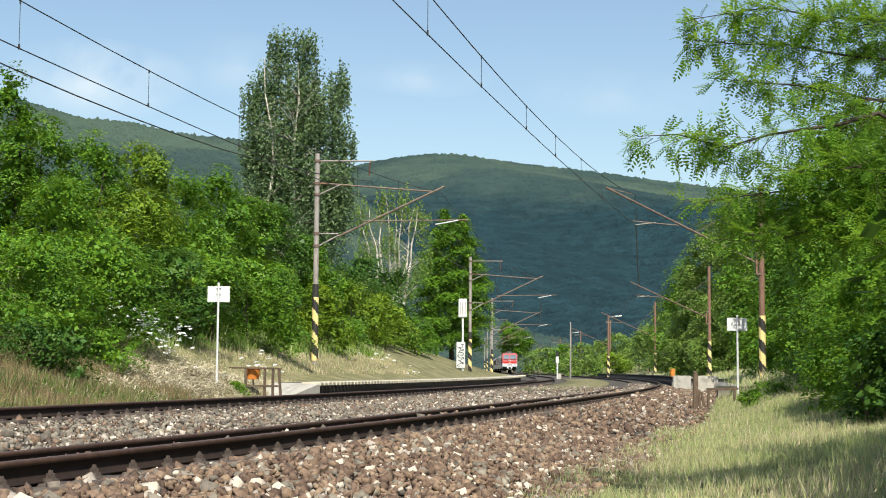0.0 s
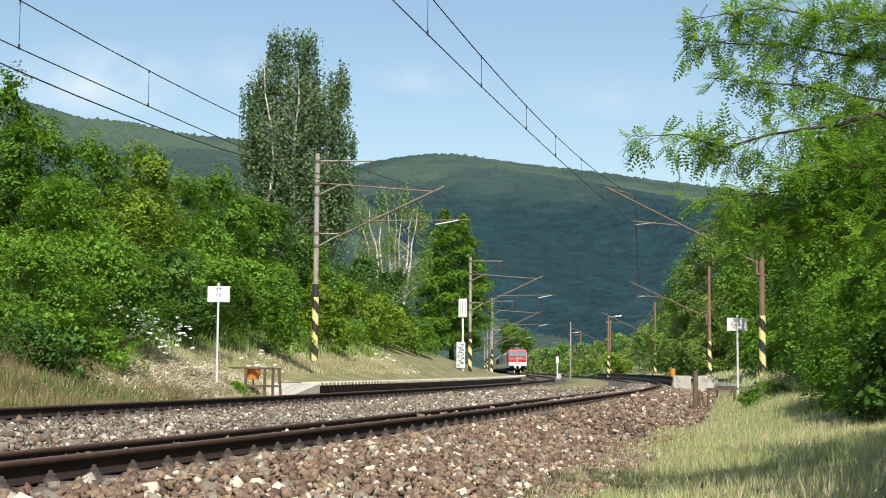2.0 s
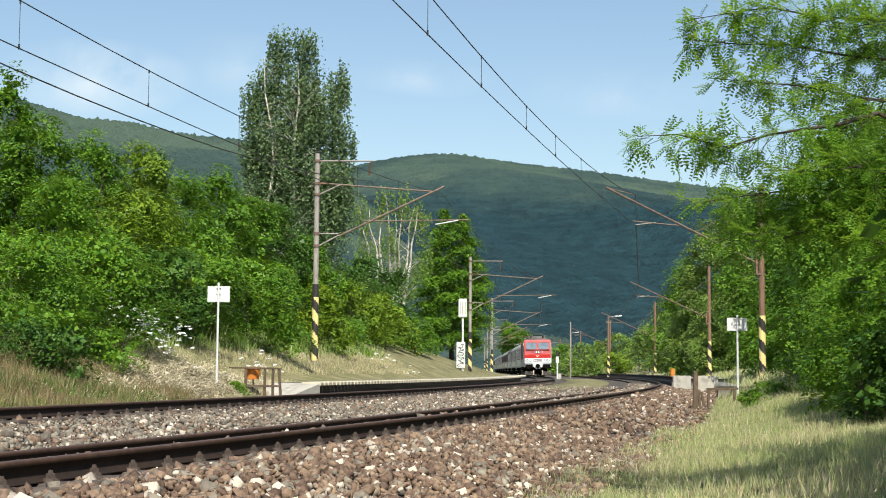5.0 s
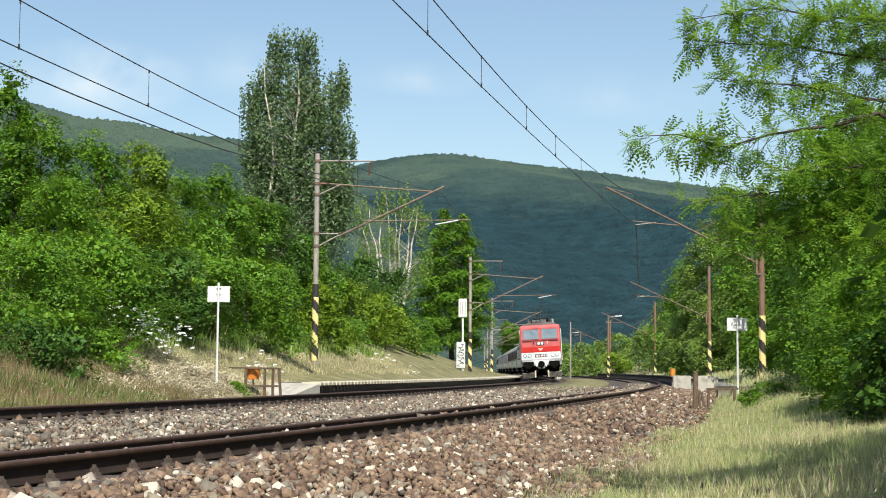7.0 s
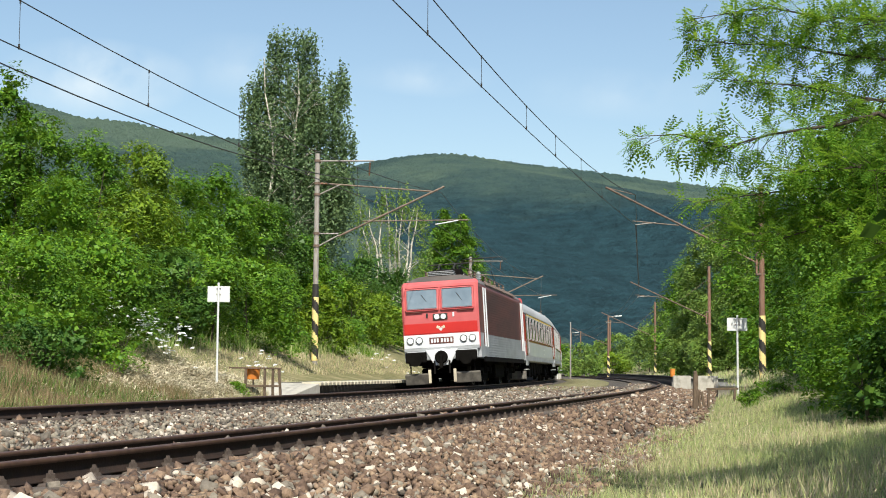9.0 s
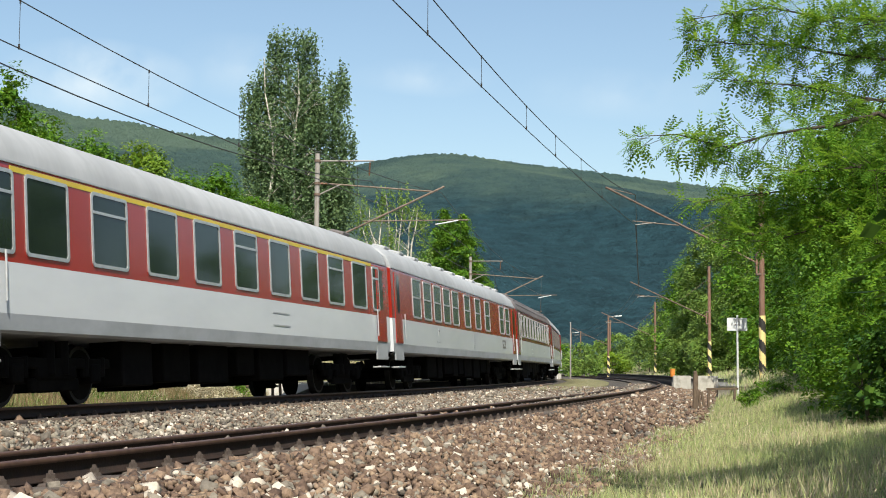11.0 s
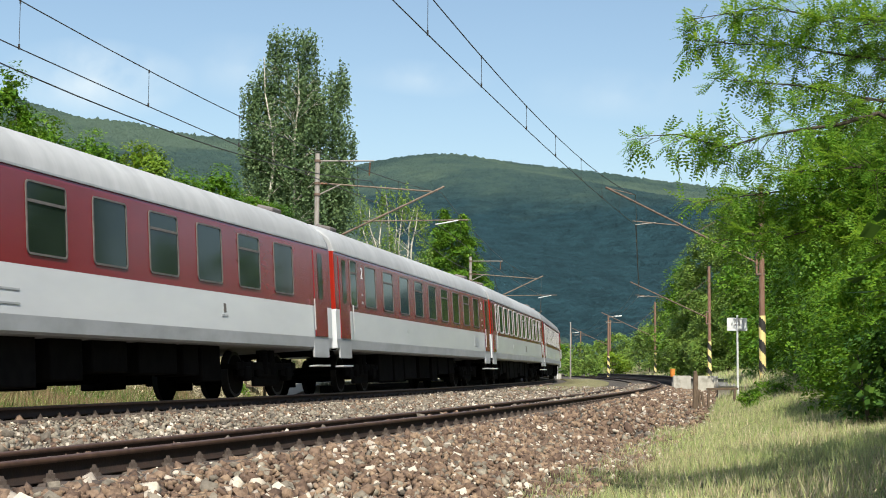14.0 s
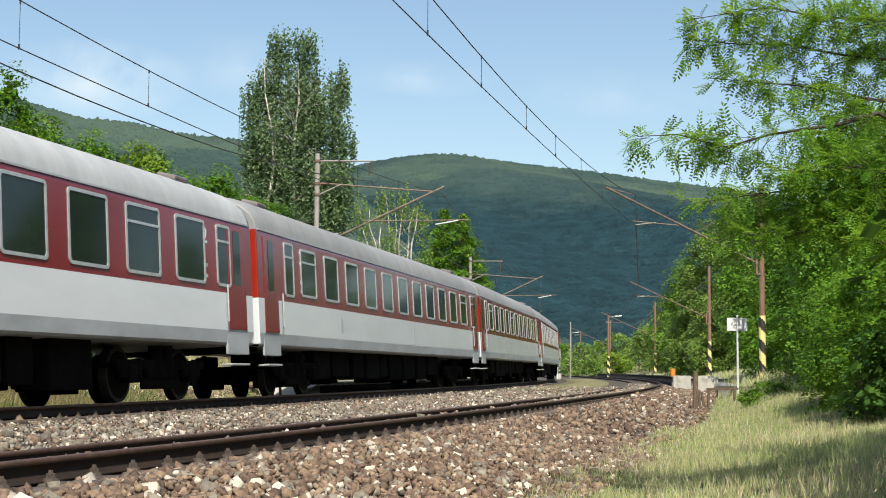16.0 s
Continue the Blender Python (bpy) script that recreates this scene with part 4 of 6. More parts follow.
stones("track_ballast", "brown crushed stone between the rails", 3000, (7, 40), (0.12, 1.38), 0.06, near_pick, -0.01)
stones("track_ballast", "crushed stone between the rails farther on", 3000, (40, 95), (0.12, 1.38), 0.09, mid_pick, 0.0)
stones("track_ballast", "crushed stone in the track beside the platform", 1500, (16, 70), (6.6, 7.8), 0.08, mid_pick, 0.01)

# larger loose stones that lie on top of the shoulder
heap = tagged(new("loose_ballast"), "larger loose ballast stones lying on the shoulder", "gravel", kind="stuff")
shp = stone_shapes(14, 0.078)
loose = []
for q in range(14):
    me = bpy.data.meshes.new("stone")
    me.from_pydata([tuple(p) for p in shp[q]], [], [tuple(int(i) for i in f) for f in ICO_F])
    loose.append(me)
for q in range(290):
    s, n = SRNG.uniform(7.5, 19), SRNG.uniform(-2.5, -0.35)
    me = loose[q % 14]
    ob = new("stone", me)
    ob.parent = heap
    ob.matrix_basis = pose(*P(s, n, float(ground_z(s, n)) + 0.035), 0, 0, SRNG.uniform(0, 360))
for q, me in enumerate(loose):
    me.materials.append((M_STONE_B, M_STONE_B, M_STONE_B, M_STONE, M_STONE_B, M_STONE_B, M_STONE, M_STONE_B, M_STONE_W)[q % 9])

# ---- platforms ----


def slab(name, s0, s1, n0, n1, z0, z1, material, parent=None, step=4.0, shift=None):
    """A strip of constant section along the line."""
    ss = np.arange(s0, s1 + 0.01, step)
    sh = shift(ss) if shift else 0 * ss
    V = []
    for n, z in ((n0, z0), (n1, z0), (n1, z1), (n0, z1)):
        x, y = sn(ss, n + sh)
        V.append(np.stack([x, y, np.full(len(ss), z)], -1))
    V = np.stack(V, 1)
    a = len(ss)
    idx = np.arange(a * 4).reshape(a, 4)
    nx = np.roll(idx, -1, 1)
    F = np.stack([idx[:-1], nx[:-1], nx[1:], idx[1:]], -1).reshape(-1, 4)
    F = np.concatenate([F, idx[[0]], idx[[-1]][:, ::-1]])
    return mesh_np(name, V.reshape(-1, 3), F, [material], parent=parent)


M_EDGE = mat("cream_platform_edge", (0.62, 0.55, 0.42), (0.5, 0.44, 0.33), 0.9, scale=6, bump=0.3, obj_rand=0.15)
M_GRIT = mat("grey_path_grit", (0.36, 0.33, 0.29), (0.28, 0.26, 0.22), 0.95, scale=6, bump=0.6, bscale=60)
# dark brown for both platform walls and the right platform's edge
M_WALL_D = mat("dark_platform_wall", (0.05, 0.043, 0.037), (0.03, 0.026, 0.023), 0.9, scale=4, bump=0.4)

plat = tagged(new("platform_left"), "low platform with cream edge blocks and dark side wall", "platform", "platforms", "structure")
slab("platform_wall", 45.5, 150, 9.48, 9.7, -0.5, 0.155, M_WALL_D, plat)
slab("platform_surface", 45.5, 150, 9.66, 12.0, -0.3, 0.19, M_GRIT, plat)
bm = bmesh.new()
box(bm, (0.30, 0.62, 0.10), (0, 0, 0.0), bevel=0.012)
blk = bpy.data.meshes.new("edge_block")
bm.to_mesh(blk)
bm.free()
blk.materials.append(M_EDGE)
q = 45.6
while q < 146:
    ob = new("edge_block", blk)
    ob.parent = plat
    ob.matrix_basis = pose(*P(q, 9.31, 0.152), 0, 0, head(q))
    q += 0.46
bm = bmesh.new()
r0, r1, r2, r3 = (P(45.5, 9.05, 0.16), P(45.5, 11.6, 0.2), P(42.6, 11.3, -0.06), P(43.4, 9.4, -0.22))
top = [bm.verts.new(v) for v in (r0, r1, r2, r3)]
low = [bm.verts.new(v - Vector((0, 0, 0.4))) for v in (r0, r1, r2, r3)]
bm.faces.new(top)
for i in range(4):
    bm.faces.new((top[i], low[i], low[(i + 1) % 4], top[(i + 1) % 4]))
bmesh.ops.recalc_face_normals(bm, faces=bm.faces)
part("ramp", bm, M_CONC, plat, "pale concrete ramp")

plat = tagged(new("platform_right"), "low platform with dark side wall and pale concrete end", "platform", "platforms", "structure")
slab("platform_wall", 80, 200, -1.1, -0.95, -0.5, 0.26, M_WALL_D, plat, shift=near_shift)
slab("platform_surface", 80, 200, -3.4, -1.12, -0.3, 0.27, M_GRIT, plat, shift=near_shift)
slab("platform_edge", 80, 200, -1.35, -0.9, 0.262, 0.34, M_WALL_D, plat, shift=near_shift)
for x0, x1 in ((11.4, 12.28), (12.42, 13.6)):
    bm = bmesh.new()
    box(bm, (x1 - x0, 0.25, 1.1), ((x0 + x1) / 2, 73.0, -0.12), bevel=0.02)
    part("end_panel", bm, M_CONC, plat, "pale concrete end panel")
pth = slab("pavement", 52, 79, -5.4, -2.7, -0.4, 0.14, M_GRIT, shift=near_shift)
tagged(pth, "grey gritted path to the platform", "path", kind="structure")

# grassy strip between the tracks
slabg = slab("verge", 60, 150, 2.6, 5.6, -0.3, -0.15, M_GRASS)
tagged(slabg, "dry grassy strip between the tracks", "verge", kind="structure")

# ---- masts and overhead line ----


def stripes(parent, r, z0, z1, pitch=0.85, seg=24, rows=40):
    V, F, mi = [], [], []
    for j in range(rows + 1):
        z = z0 + (z1 - z0) * j / rows
        for i in range(seg):
            a = 2 * math.pi * i / seg
            V.append((math.cos(a) * r, math.sin(a) * r, z))
    for j in range(rows):
        for i in range(seg):
            k = (i + 1) % seg
            F.append((j * seg + i, j * seg + k, (j + 1) * seg + k, (j + 1) * seg + i))
            z = z0 + (z1 - z0) * (j + 0.5) / rows
            a = (i + 0.5) / seg
            tri = a
            mi.append(int((z / pitch + tri) % 1.0 < 0.5))
    ob = mesh_np("warning_band", np.array(V), np.array(F), [M_YEL, M_BLK], np.array(mi), parent=parent, smooth=True)
    ob["label"] = "yellow and black warning stripes"


def insulator(parent, a, b, r=0.05):
    bm = bmesh.new()
    a, b = Vector(a), Vector(b)
    tube(bm, a, b, r * 0.45, seg=8)
    for i in range(5):
        c = a + (b - a) * (0.15 + 0.17 * i)
        d = (b - a).normalized() * 0.018
        tube(bm, c - d, c + d, r, r * 0.7, seg=10)
    part("insulator", bm, mat("brown_porcelain", (0.2, 0.1, 0.06), (0.15, 0.07, 0.04), 0.25, big=0), parent)


def tube_part(name, parent, a, b, r, material, r2=None, label=""):
    bm = bmesh.new()
    tube(bm, a, b, r, r2, 10)
    ob = part(name, bm, material, parent, label, smooth=False)
    return ob


def left_mast(e, base):
    tube_part("post", e, (0, 0, -0.3), (0, 0, 8.05), 0.115, M_MAST, 0.095)
    tube_part("sleeve", e, (0, 0, 2.45), (0, 0, 2.95), 0.125, M_BLK)
    stripes(e, 0.128, 0.0, 2.45)
    tube_part("top_arm", e, (0, 0, 7.76), (2.2, 0, 7.78), 0.03, M_MAST)
    tube_part("stay_arm", e, (0.3, 0, 6.88), (4.5, 0, 6.6), 0.03, M_ARM)
    tube_part("bracket_tube", e, (0.85, 0, 4.82), (4.95, 0, 6.8), 0.04, M_ARM)
    tube_part("upper_bracket", e, (0.1, 0, 6.45), (0.9, 0, 6.84), 0.028, M_MAST)
    tube_part("lower_bracket", e, (0.1, 0, 4.92), (0.85, 0, 4.92), 0.026, M_MAST)
    tube_part("lower_bracket", e, (0.1, 0, 4.44), (0.85, 0, 4.86), 0.026, M_MAST)
    tube_part("registration_tube", e, (1.8, 0, 5.42), (5.9, 0, 5.5), 0.024, M_ARM)
    tube_part("steady_arm", e, (4.6, -0.3, 5.28), (5.5, 0, 5.48), 0.024, M_WHITE, label="pale steady arm")
    insulator(e, (0.12, 0, 6.88), (0.42, 0, 6.87))
    insulator(e, (2.05, 0, 7.74), (2.02, 0, 7.2))
    for z in (6.88, 6.45, 4.92, 4.44, 7.76):
        bm = bmesh.new()
        tube(bm, (0, 0, z - 0.05), (0, 0, z + 0.05), 0.128, seg=14)
        part("clamp", bm, M_RUST, e)


def right_mast(e, foot, tip):
    tube_part("post", e, (0, 0, -0.3), (0, 0, 7.6), 0.12, M_MAST_R, 0.10)
    stripes(e, 0.132, 0.0, 2.5)
    tube_part("bracket_tube", e, (-0.1, 0, foot), tip, 0.04, M_RUST)
    slope = (tip[2] - foot) / (tip[0] + 0.1)
    tube_part("registration_tube", e, (-3.2, 0, foot - 3.1 * slope - 0.06), (-5.0, 0, foot - 3.1 * slope + 0.1), 0.02, M_ARM)
    tube_part("steady_arm", e, (-4.1, 0, foot - 3.1 * slope + 0.04), (-4.9, 0.0, foot - 3.1 * slope - 0.05), 0.02, M_MAST)
    tube_part("stay_rod", e, (-0.1, 0, foot + 2.6), (tip[0] * 0.42, 0, foot + (tip[0] * 0.42 + 0.1) * slope), 0.012, M_RUST)
    insulator(e, (-0.12, 0, foot + 0.02), (-0.5, 0, foot + 0.02 - 0.38 * slope))
    for z in (foot - 0.4, foot + 0.4):
        bm = bmesh.new()
        box(bm, (0.34, 0.2, 0.09), (-0.05, 0, z), bevel=0.01)
        part("clamp", bm, M_RUST, e)
    bm = bmesh.new()
    box(bm, (0.07, 0.12, 0.8), (-0.2, 0, foot), bevel=0.01)
    part("hinge_plate", bm, M_MAST_R, e)


MAST_Y = (13.5, 57.0, 100.0, 147.0, 202.0, 258.0, 320.0)
LM = RM = RF = None
for y in MAST_Y:
    s = s_at(y, FARC)
    c = P(s, FARC, 0)
    x = {57.0: -4.92, 100.0: 1.88, 147.0: 4.95}.get(y, c.x - 5.0)
    gs, gn, gz = ground_xy(x, y)
    lab = "steel catenary mast with yellow-black base and rusty cantilever"
    if LM is None:
        LM = thing("catenary_mast", (x, y, gz), lab, "catenary mast", "catenary masts")
        left_mast(LM, gz)
    else:
        copy_thing(LM, pose(x, y, {57.0: 0.93, 100.0: 0.25}.get(y, -0.25)))
    s = s_at(y, 0.75)
    c = P(s, 0.75, 0)
    x = {57.0: 12.36, 100.0: 18.1, 147.0: 21.2}.get(y, c.x + 4.9)
    gs, gn, gz = ground_xy(x, y)
    if y == 13.5:
        x = -2.5 + 9.0
        continue
    if RM is None:
        RM = thing("catenary_mast", (x, y, gz), "rust-brown catenary mast with yellow-black base and long bracket", "catenary mast", "catenary masts")
        right_mast(RM, 4.5, (-6.05, 0, 7.45))
    elif RF is None:
        RF = thing("catenary_mast", (x, y, gz), "rust-brown catenary mast with yellow-black base and low bracket", "catenary mast", "catenary masts")
        right_mast(RF, 4.1, (-5.35, 0, 6.5))
    else:
        copy_thing(RF, pose(x, y, gz - 0.3))


def wire(name, pts, r, label):
    V = branch_mesh([(a, b, r, r) for a, b in zip(pts[:-1], pts[1:]) if np.linalg.norm(b - a) > 0.01], 6)
    ob = mesh_np(name, V[0], V[1], [M_WIRE])
    tagged(ob, label, "overhead wire", "overhead wires")
    return ob


def sag(a, b, d, k=16):
    a, b = np.array(a), np.array(b)
    return [a + (b - a) * i / k - np.array([0, 0, 4 * d * (i / k) * (1 - i / k)]) for i in range(k + 1)]


def overhead(n_of, dip, droppers, stations):
    """Contact and messenger wire through stations of (y, offset, contact height, messenger height)."""
    con, mes = [], []
    for (y0, o0, c0, m0), (y1, o1, c1, m1) in zip(stations[:-1], stations[1:]):
        s0, s1 = s_at(y0, n_of), s_at(y1, n_of)
        a, b = P(s0, n_of + o0, 0), P(s1, n_of + o1, 0)
        con += sag((a.x, a.y, c0), (b.x, b.y, c1), 0.22)
        mes += sag((a.x, a.y, m0), (b.x, b.y, m1), dip)
    c = wire("contact_wire", con, 0.011, "thin dark contact wire above the track")
    m = wire("messenger_wire", mes, 0.011, "dark catenary wire sagging between the masts")
    for k in droppers:
        span, f = divmod(k, 1.0)
        i = int(span) * 17 + int(f * 16)
        g = f * 16 - int(f * 16)
        lo, hi = con[i] + (con[i + 1] - con[i]) * g, mes[i] + (mes[i + 1] - mes[i]) * g
        bm = bmesh.new()
        tube(bm, lo, hi, 0.0055, seg=5)
        tube(bm, Vector(lo) - Vector((0, 0, 0.02)), Vector(lo) + Vector((0, 0, 0.07)), 0.018, seg=6)
        tube(bm, Vector(hi) - Vector((0, 0, 0.05)), Vector(hi) + Vector((0, 0, 0.02)), 0.016, seg=6)
        part("dropper", bm, M_WIRE, c)
    return con, mes


FAR_WIRE = overhead(FARC, 0.75, [a + b for a in range(4) for b in (0.12, 0.24, 0.36, 0.48, 0.6, 0.72, 0.84)],
                    [(-30, 0.4, 5.95, 7.09), (13.5, 0.08, 5.95, 7.09), (57, 0.55, 6.17, 7.5), (100, 0.0, 5.75, 6.9), (147, 0.4, 5.3, 6.5), (202, 0.0, 5.3, 6.5), (258, 0.4, 5.3, 6.5)])
NEAR_WIRE = overhead(0.75, 0.83, [a + b for a in range(4) for b in (0.13, 0.235, 0.333, 0.446, 0.543, 0.65, 0.76, 0.87)],
                     [(-30, 0.2, 6.22, 7.32), (13.5, 0.15, 6.22, 7.32), (57, -0.5, 6.28, 7.45), (100, -0.2, 5.75, 6.7), (147, 0.2, 5.4, 6.5), (202, -0.2, 5.4, 6.5), (258, 0.2, 5.4, 6.5)])


def hang(mast, arm_end, steady_end, k, wires):
    """Clamps that tie one mast's arms to its two wires."""
    o = mast.matrix_world.translation if mast.parent else mast.location
    for end, w, nm in ((steady_end, wires[0][k], "contact_clamp"), (arm_end, wires[1][k], "wire_hanger")):
        tube_part(nm, mast, end, Vector(w) - o, 0.014, M_ARM)


hang(LM, (4.95, 0, 6.8), (5.5, 0, 5.48), 17, FAR_WIRE)
hang(RM, (-6.05, 0, 7.45), (-4.9, 0, 5.93), 34, NEAR_WIRE)
fd = []
FEED_Z = {-30.0: 7.6, 13.5: 7.6, 57.0: 7.92, 100.0: 7.3, 147.0: 7.0, 202.0: 7.0, 258.0: 7.0, 320.0: 7.0}
for y0, y1 in zip((-30.0,) + MAST_Y[:-1], MAST_Y):
    a, b = (P(s_at(y, FARC), FARC, 0) for y in (y0, y1))
    fd += sag((a.x - 3.3, y0, FEED_Z[y0]), (b.x - 3.3, y1, FEED_Z[y1]), 1.1)
wire("feeder_wire", fd, 0.016, "thick dark feeder wire along the masts")

# ---- small things beside the line ----


def sign(x, y, z, h, w, ph, label):
    e = thing("sign_board", (x, y, z), label, "sign", "white signs")
    bm = bmesh.new()
    tube(bm, (0, 0, -0.2), (0, 0, h), 0.03, seg=12)
    part("post", bm, M_WHITE, e)
    bm = bmesh.new()
    box(bm, (w, 0.02, ph), (0, 0.042, h - ph * 0.72), bevel=0.006)
    part("plate", bm, M_WHITE, e)
    for dz in (0.2, 0.8):
        bm = bmesh.new()
        box(bm, (w * 0.2, 0.03, 0.025), (0, 0.02, h - ph * (0.22 + dz * 0.62)), bevel=0.005)
        part("clamp", bm, M_MAST, e)
    return e


gs, gn, gz = ground_xy(-6.24, 41.0)
sign(-6.24, 41.0, gz, 2.98 - gz, 0.62, 0.44, "white sign plate seen from behind on a thin post")
gs, gn, gz = ground_xy(8.6, 43.0)
sign(8.6, 43.0, gz, 2.28 - gz, 0.59, 0.38, "blank white sign plate on a white post beside the meadow")


def trestle():
    gs, gn, gz = ground_xy(-5.25, 42.0)
    e = thing("wooden_railing", (-5.25, 42.0, gz), "weathered wooden railing at the platform ramp", "railing")
    t = 0.62 - gz
    bm = bmesh.new()
    box(bm, (1.5, 0.07, 0.05), (-0.05, 0, t), (0, 0.6, 0), bevel=0.006)
    part("rail", bm, M_WOOD, e)
    for x, tilt in ((-0.32, 0), (0.22, 0), (0.45, 0), (0.66, -4)):
        bm = bmesh.new()
        box(bm, (0.075, 0.075, t + 0.3), (x, 0.02, t / 2 - 0.15), (0, tilt, 0), bevel=0.008)
        part("post", bm, M_WOOD, e)
    bm = bmesh.new()
    box(bm, (1.0, 0.04, 0.06), (0.2, -0.02, t * 0.42), bevel=0.006)
    part("crossbar", bm, M_WOOD, e)


trestle()


def litter_bin(x, y, z, w, h):
    e = thing("litter_bin", (x, y, z), "orange plastic litter bin", "litter bin", "litter bins")
    bm = bmesh.new()
    r = bmesh.ops.create_cone(bm, cap_ends=True, segments=20, radius1=w * 0.42, radius2=w * 0.5, depth=h, matrix=pose(0, 0, h / 2))
    part("bucket", bm, M_ORANGE, e)
    bm = bmesh.new()
    tube(bm, (0, 0, h - 0.03), (0, 0, h + 0.03), w * 0.53, seg=20)
    part("rim", bm, M_ORANGE, e)
    bm = bmesh.new()
    tube(bm, (0, w * 0.5, -0.6 if z > 0.2 else -0.2), (0, w * 0.5, h), 0.025, seg=8)
    part("post", bm, M_MAST, e)


litter_bin(-5.42, 42.3, 0.30, 0.46, 0.32)
gs, gn, gz = ground_xy(13.1, 84.0)
litter_bin(13.1, 84.0, 0.34, 0.3, 0.42)


def barrier():
    gs, gn, gz = ground_xy(6.9, 40.0)
    e = thing("wooden_barrier", (6.85, 40.0, gz), "dark wooden post and low rail barrier by the path", "barrier")
    bm = bmesh.new()
    box(bm, (0.13, 0.12, 1.2), (0, 0, 0.35), (0, 1, 0), bevel=0.015)
    box(bm, (0.10, 0.10, 0.12), (0.0, 0, 0.99), bevel=0.03)
    part("post", bm, M_WOOD, e)
    for x, h, tl in ((0.13, 0.5, -4), (0.24, 0.5, -9), (0.36, 0.56, 2), (1.05, 0.56, 4)):
        bm = bmesh.new()
        box(bm, (0.06, 0.07, h + 0.3), (x, 0.05, h / 2 - 0.15), (0, tl, 0), bevel=0.008)
        part("leg", bm, M_WOOD, e)
    bm = bmesh.new()
    box(bm, (0.86, 0.07, 0.055), (0.74, 0.05, 0.57), (0, -1, 0), bevel=0.008)
    part("rail", bm, M_WOOD, e)


barrier()


def info_post():
    x, y = 1.32, 95.0
    gs, gn, gz = ground_xy(x, y)
    e = thing("platform_post", (x, y, gz), "white platform post with lantern box and scribbled board", "information post")
    bm = bmesh.new()
    tube(bm, (0, 0, -0.2), (0, 0, 5.2 - gz), 0.07, seg=10)
    part("post", bm, M_WHITE, e)
    bm = bmesh.new()
    box(bm, (0.55, 0.3, 1.2), (-0.02, 0, 4.6 - gz), bevel=0.06)
    part("lantern_box", bm, M_WHITE, e)
    for i in range(3):
        bm = bmesh.new()
        box(bm, (0.04, 0.02, 0.8), (-0.18 + 0.16 * i, -0.16, 4.6 - gz))
        part("bar", bm, M_MAST, e)
    bm = bmesh.new()
    box(bm, (0.56, 0.08, 1.65), (-0.12, -0.1, 1.58 - gz), bevel=0.01)
    part("board", bm, M_WHITE, e)
    segs, prev = [], None
    for i in range(60):
        f = i / 59
        p = (-0.12 + 0.17 * math.sin(f * 31) + 0.05 * math.sin(f * 77), -0.155, 2.25 - gz - 1.35 * f + 0.06 * math.sin(f * 50))
        if prev:
            segs.append((prev, p, 0.018, 0.018))
        prev = p
    v, f = branch_mesh(segs, 5)
    mesh_np("scribble", v, f, [mat("dark_marker_paint", (0.09, 0.09, 0.1), big=0)], parent=e)


info_post()


def dwarf_signal():
    x, y = 11.7, 150.0
    e = thing("railway_signal", (x, y, -0.2), "small railway signal on a white post between the tracks", "signal")
    bm = bmesh.new()
    tube(bm, (0, 0, -0.2), (0, 0, 1.7), 0.08, seg=10)
    part("post", bm, M_WHITE, e)
    bm = bmesh.new()
    box(bm, (0.32, 0.22, 0.7), (0, 0, 1.95), bevel=0.05)
    part("head", bm, M_WHITE, e)
    bm = bmesh.new()
    tube(bm, (0, 0, 2.28), (0, 0, 2.85), 0.15, 0.11, seg=12)
    part("hood", bm, M_BLK, e)
    bm = bmesh.new()
    box(bm, (0.35, 0.3, 0.7), (0.22, 0, 0.2), bevel=0.03)
    part("relay_box", bm, M_CONC, e)


dwarf_signal()


def lamp(x, y, h, group="station lamps", banded=False):
    gs, gn, gz = ground_xy(x, y)
    e = thing("street_lamp", (x, y, gz), "grey station lamp post with short arm", "lamp post", group)
    bm = bmesh.new()
    tube(bm, (0, 0, -0.2), (0, 0, h), 0.13, 0.09, seg=10)
    part("post", bm, M_MAST_R, e)
    bm = bmesh.new()
    tube(bm, (0, 0, h - 0.1), (0.8, 0, h + 0.05), 0.05, seg=8)
    part("arm", bm, M_MAST, e)
    bm = bmesh.new()
    box(bm, (0.8, 0.3, 0.14), (1.15, 0, h + 0.05), (0, -6, 0), bevel=0.04)
    part("lamp_head", bm, M_WHITE, e)
    if banded:
        stripes(e, 0.145, 0.0, 2.5)


lamp(18.9, 168.0, 7.0, banded=True)
lamp(26.2, 300.0, 8.0)


def pole(x, y, h):
    gs, gn, gz = ground_xy(x, y)
    e = thing("steel_pole", (x, y, gz), "thin pale steel pole beside the shrubs", "pole", "steel poles")
    bm = bmesh.new()
    tube(bm, (0, 0, -0.2), (0, 0, h), 0.1, 0.07, seg=10)
    part("shaft", bm, M_MAST, e)
    bm = bmesh.new()
    tube(bm, (0, 0, h), (0, 0, h + 0.06), 0.09, seg=10)
    part("cap", bm, M_WHITE, e)


pole(14.6, 168.0, 6.3)


# ---- train ----
def rail_pose(front, rear):
    """Pose of a vehicle between two stations of the far track; its x axis points forwards."""
    a, b = P(front, FARC + float(far_shift(front)), 0.022 - float(cant(front)) / 2), P(rear, FARC + float(far_shift(rear)), 0.022 - float(cant(rear)) / 2)
    d = a - b
    yaw = math.degrees(math.atan2(d.y, d.x))
    c = float(cant((front + rear) / 2))
    return Matrix.Translation((a + b) / 2) @ pose(0, 0, 0, 0, 0, yaw) @ pose(0, 0, 0, math.degrees(math.atan(c / GAUGE)), 0, 0)


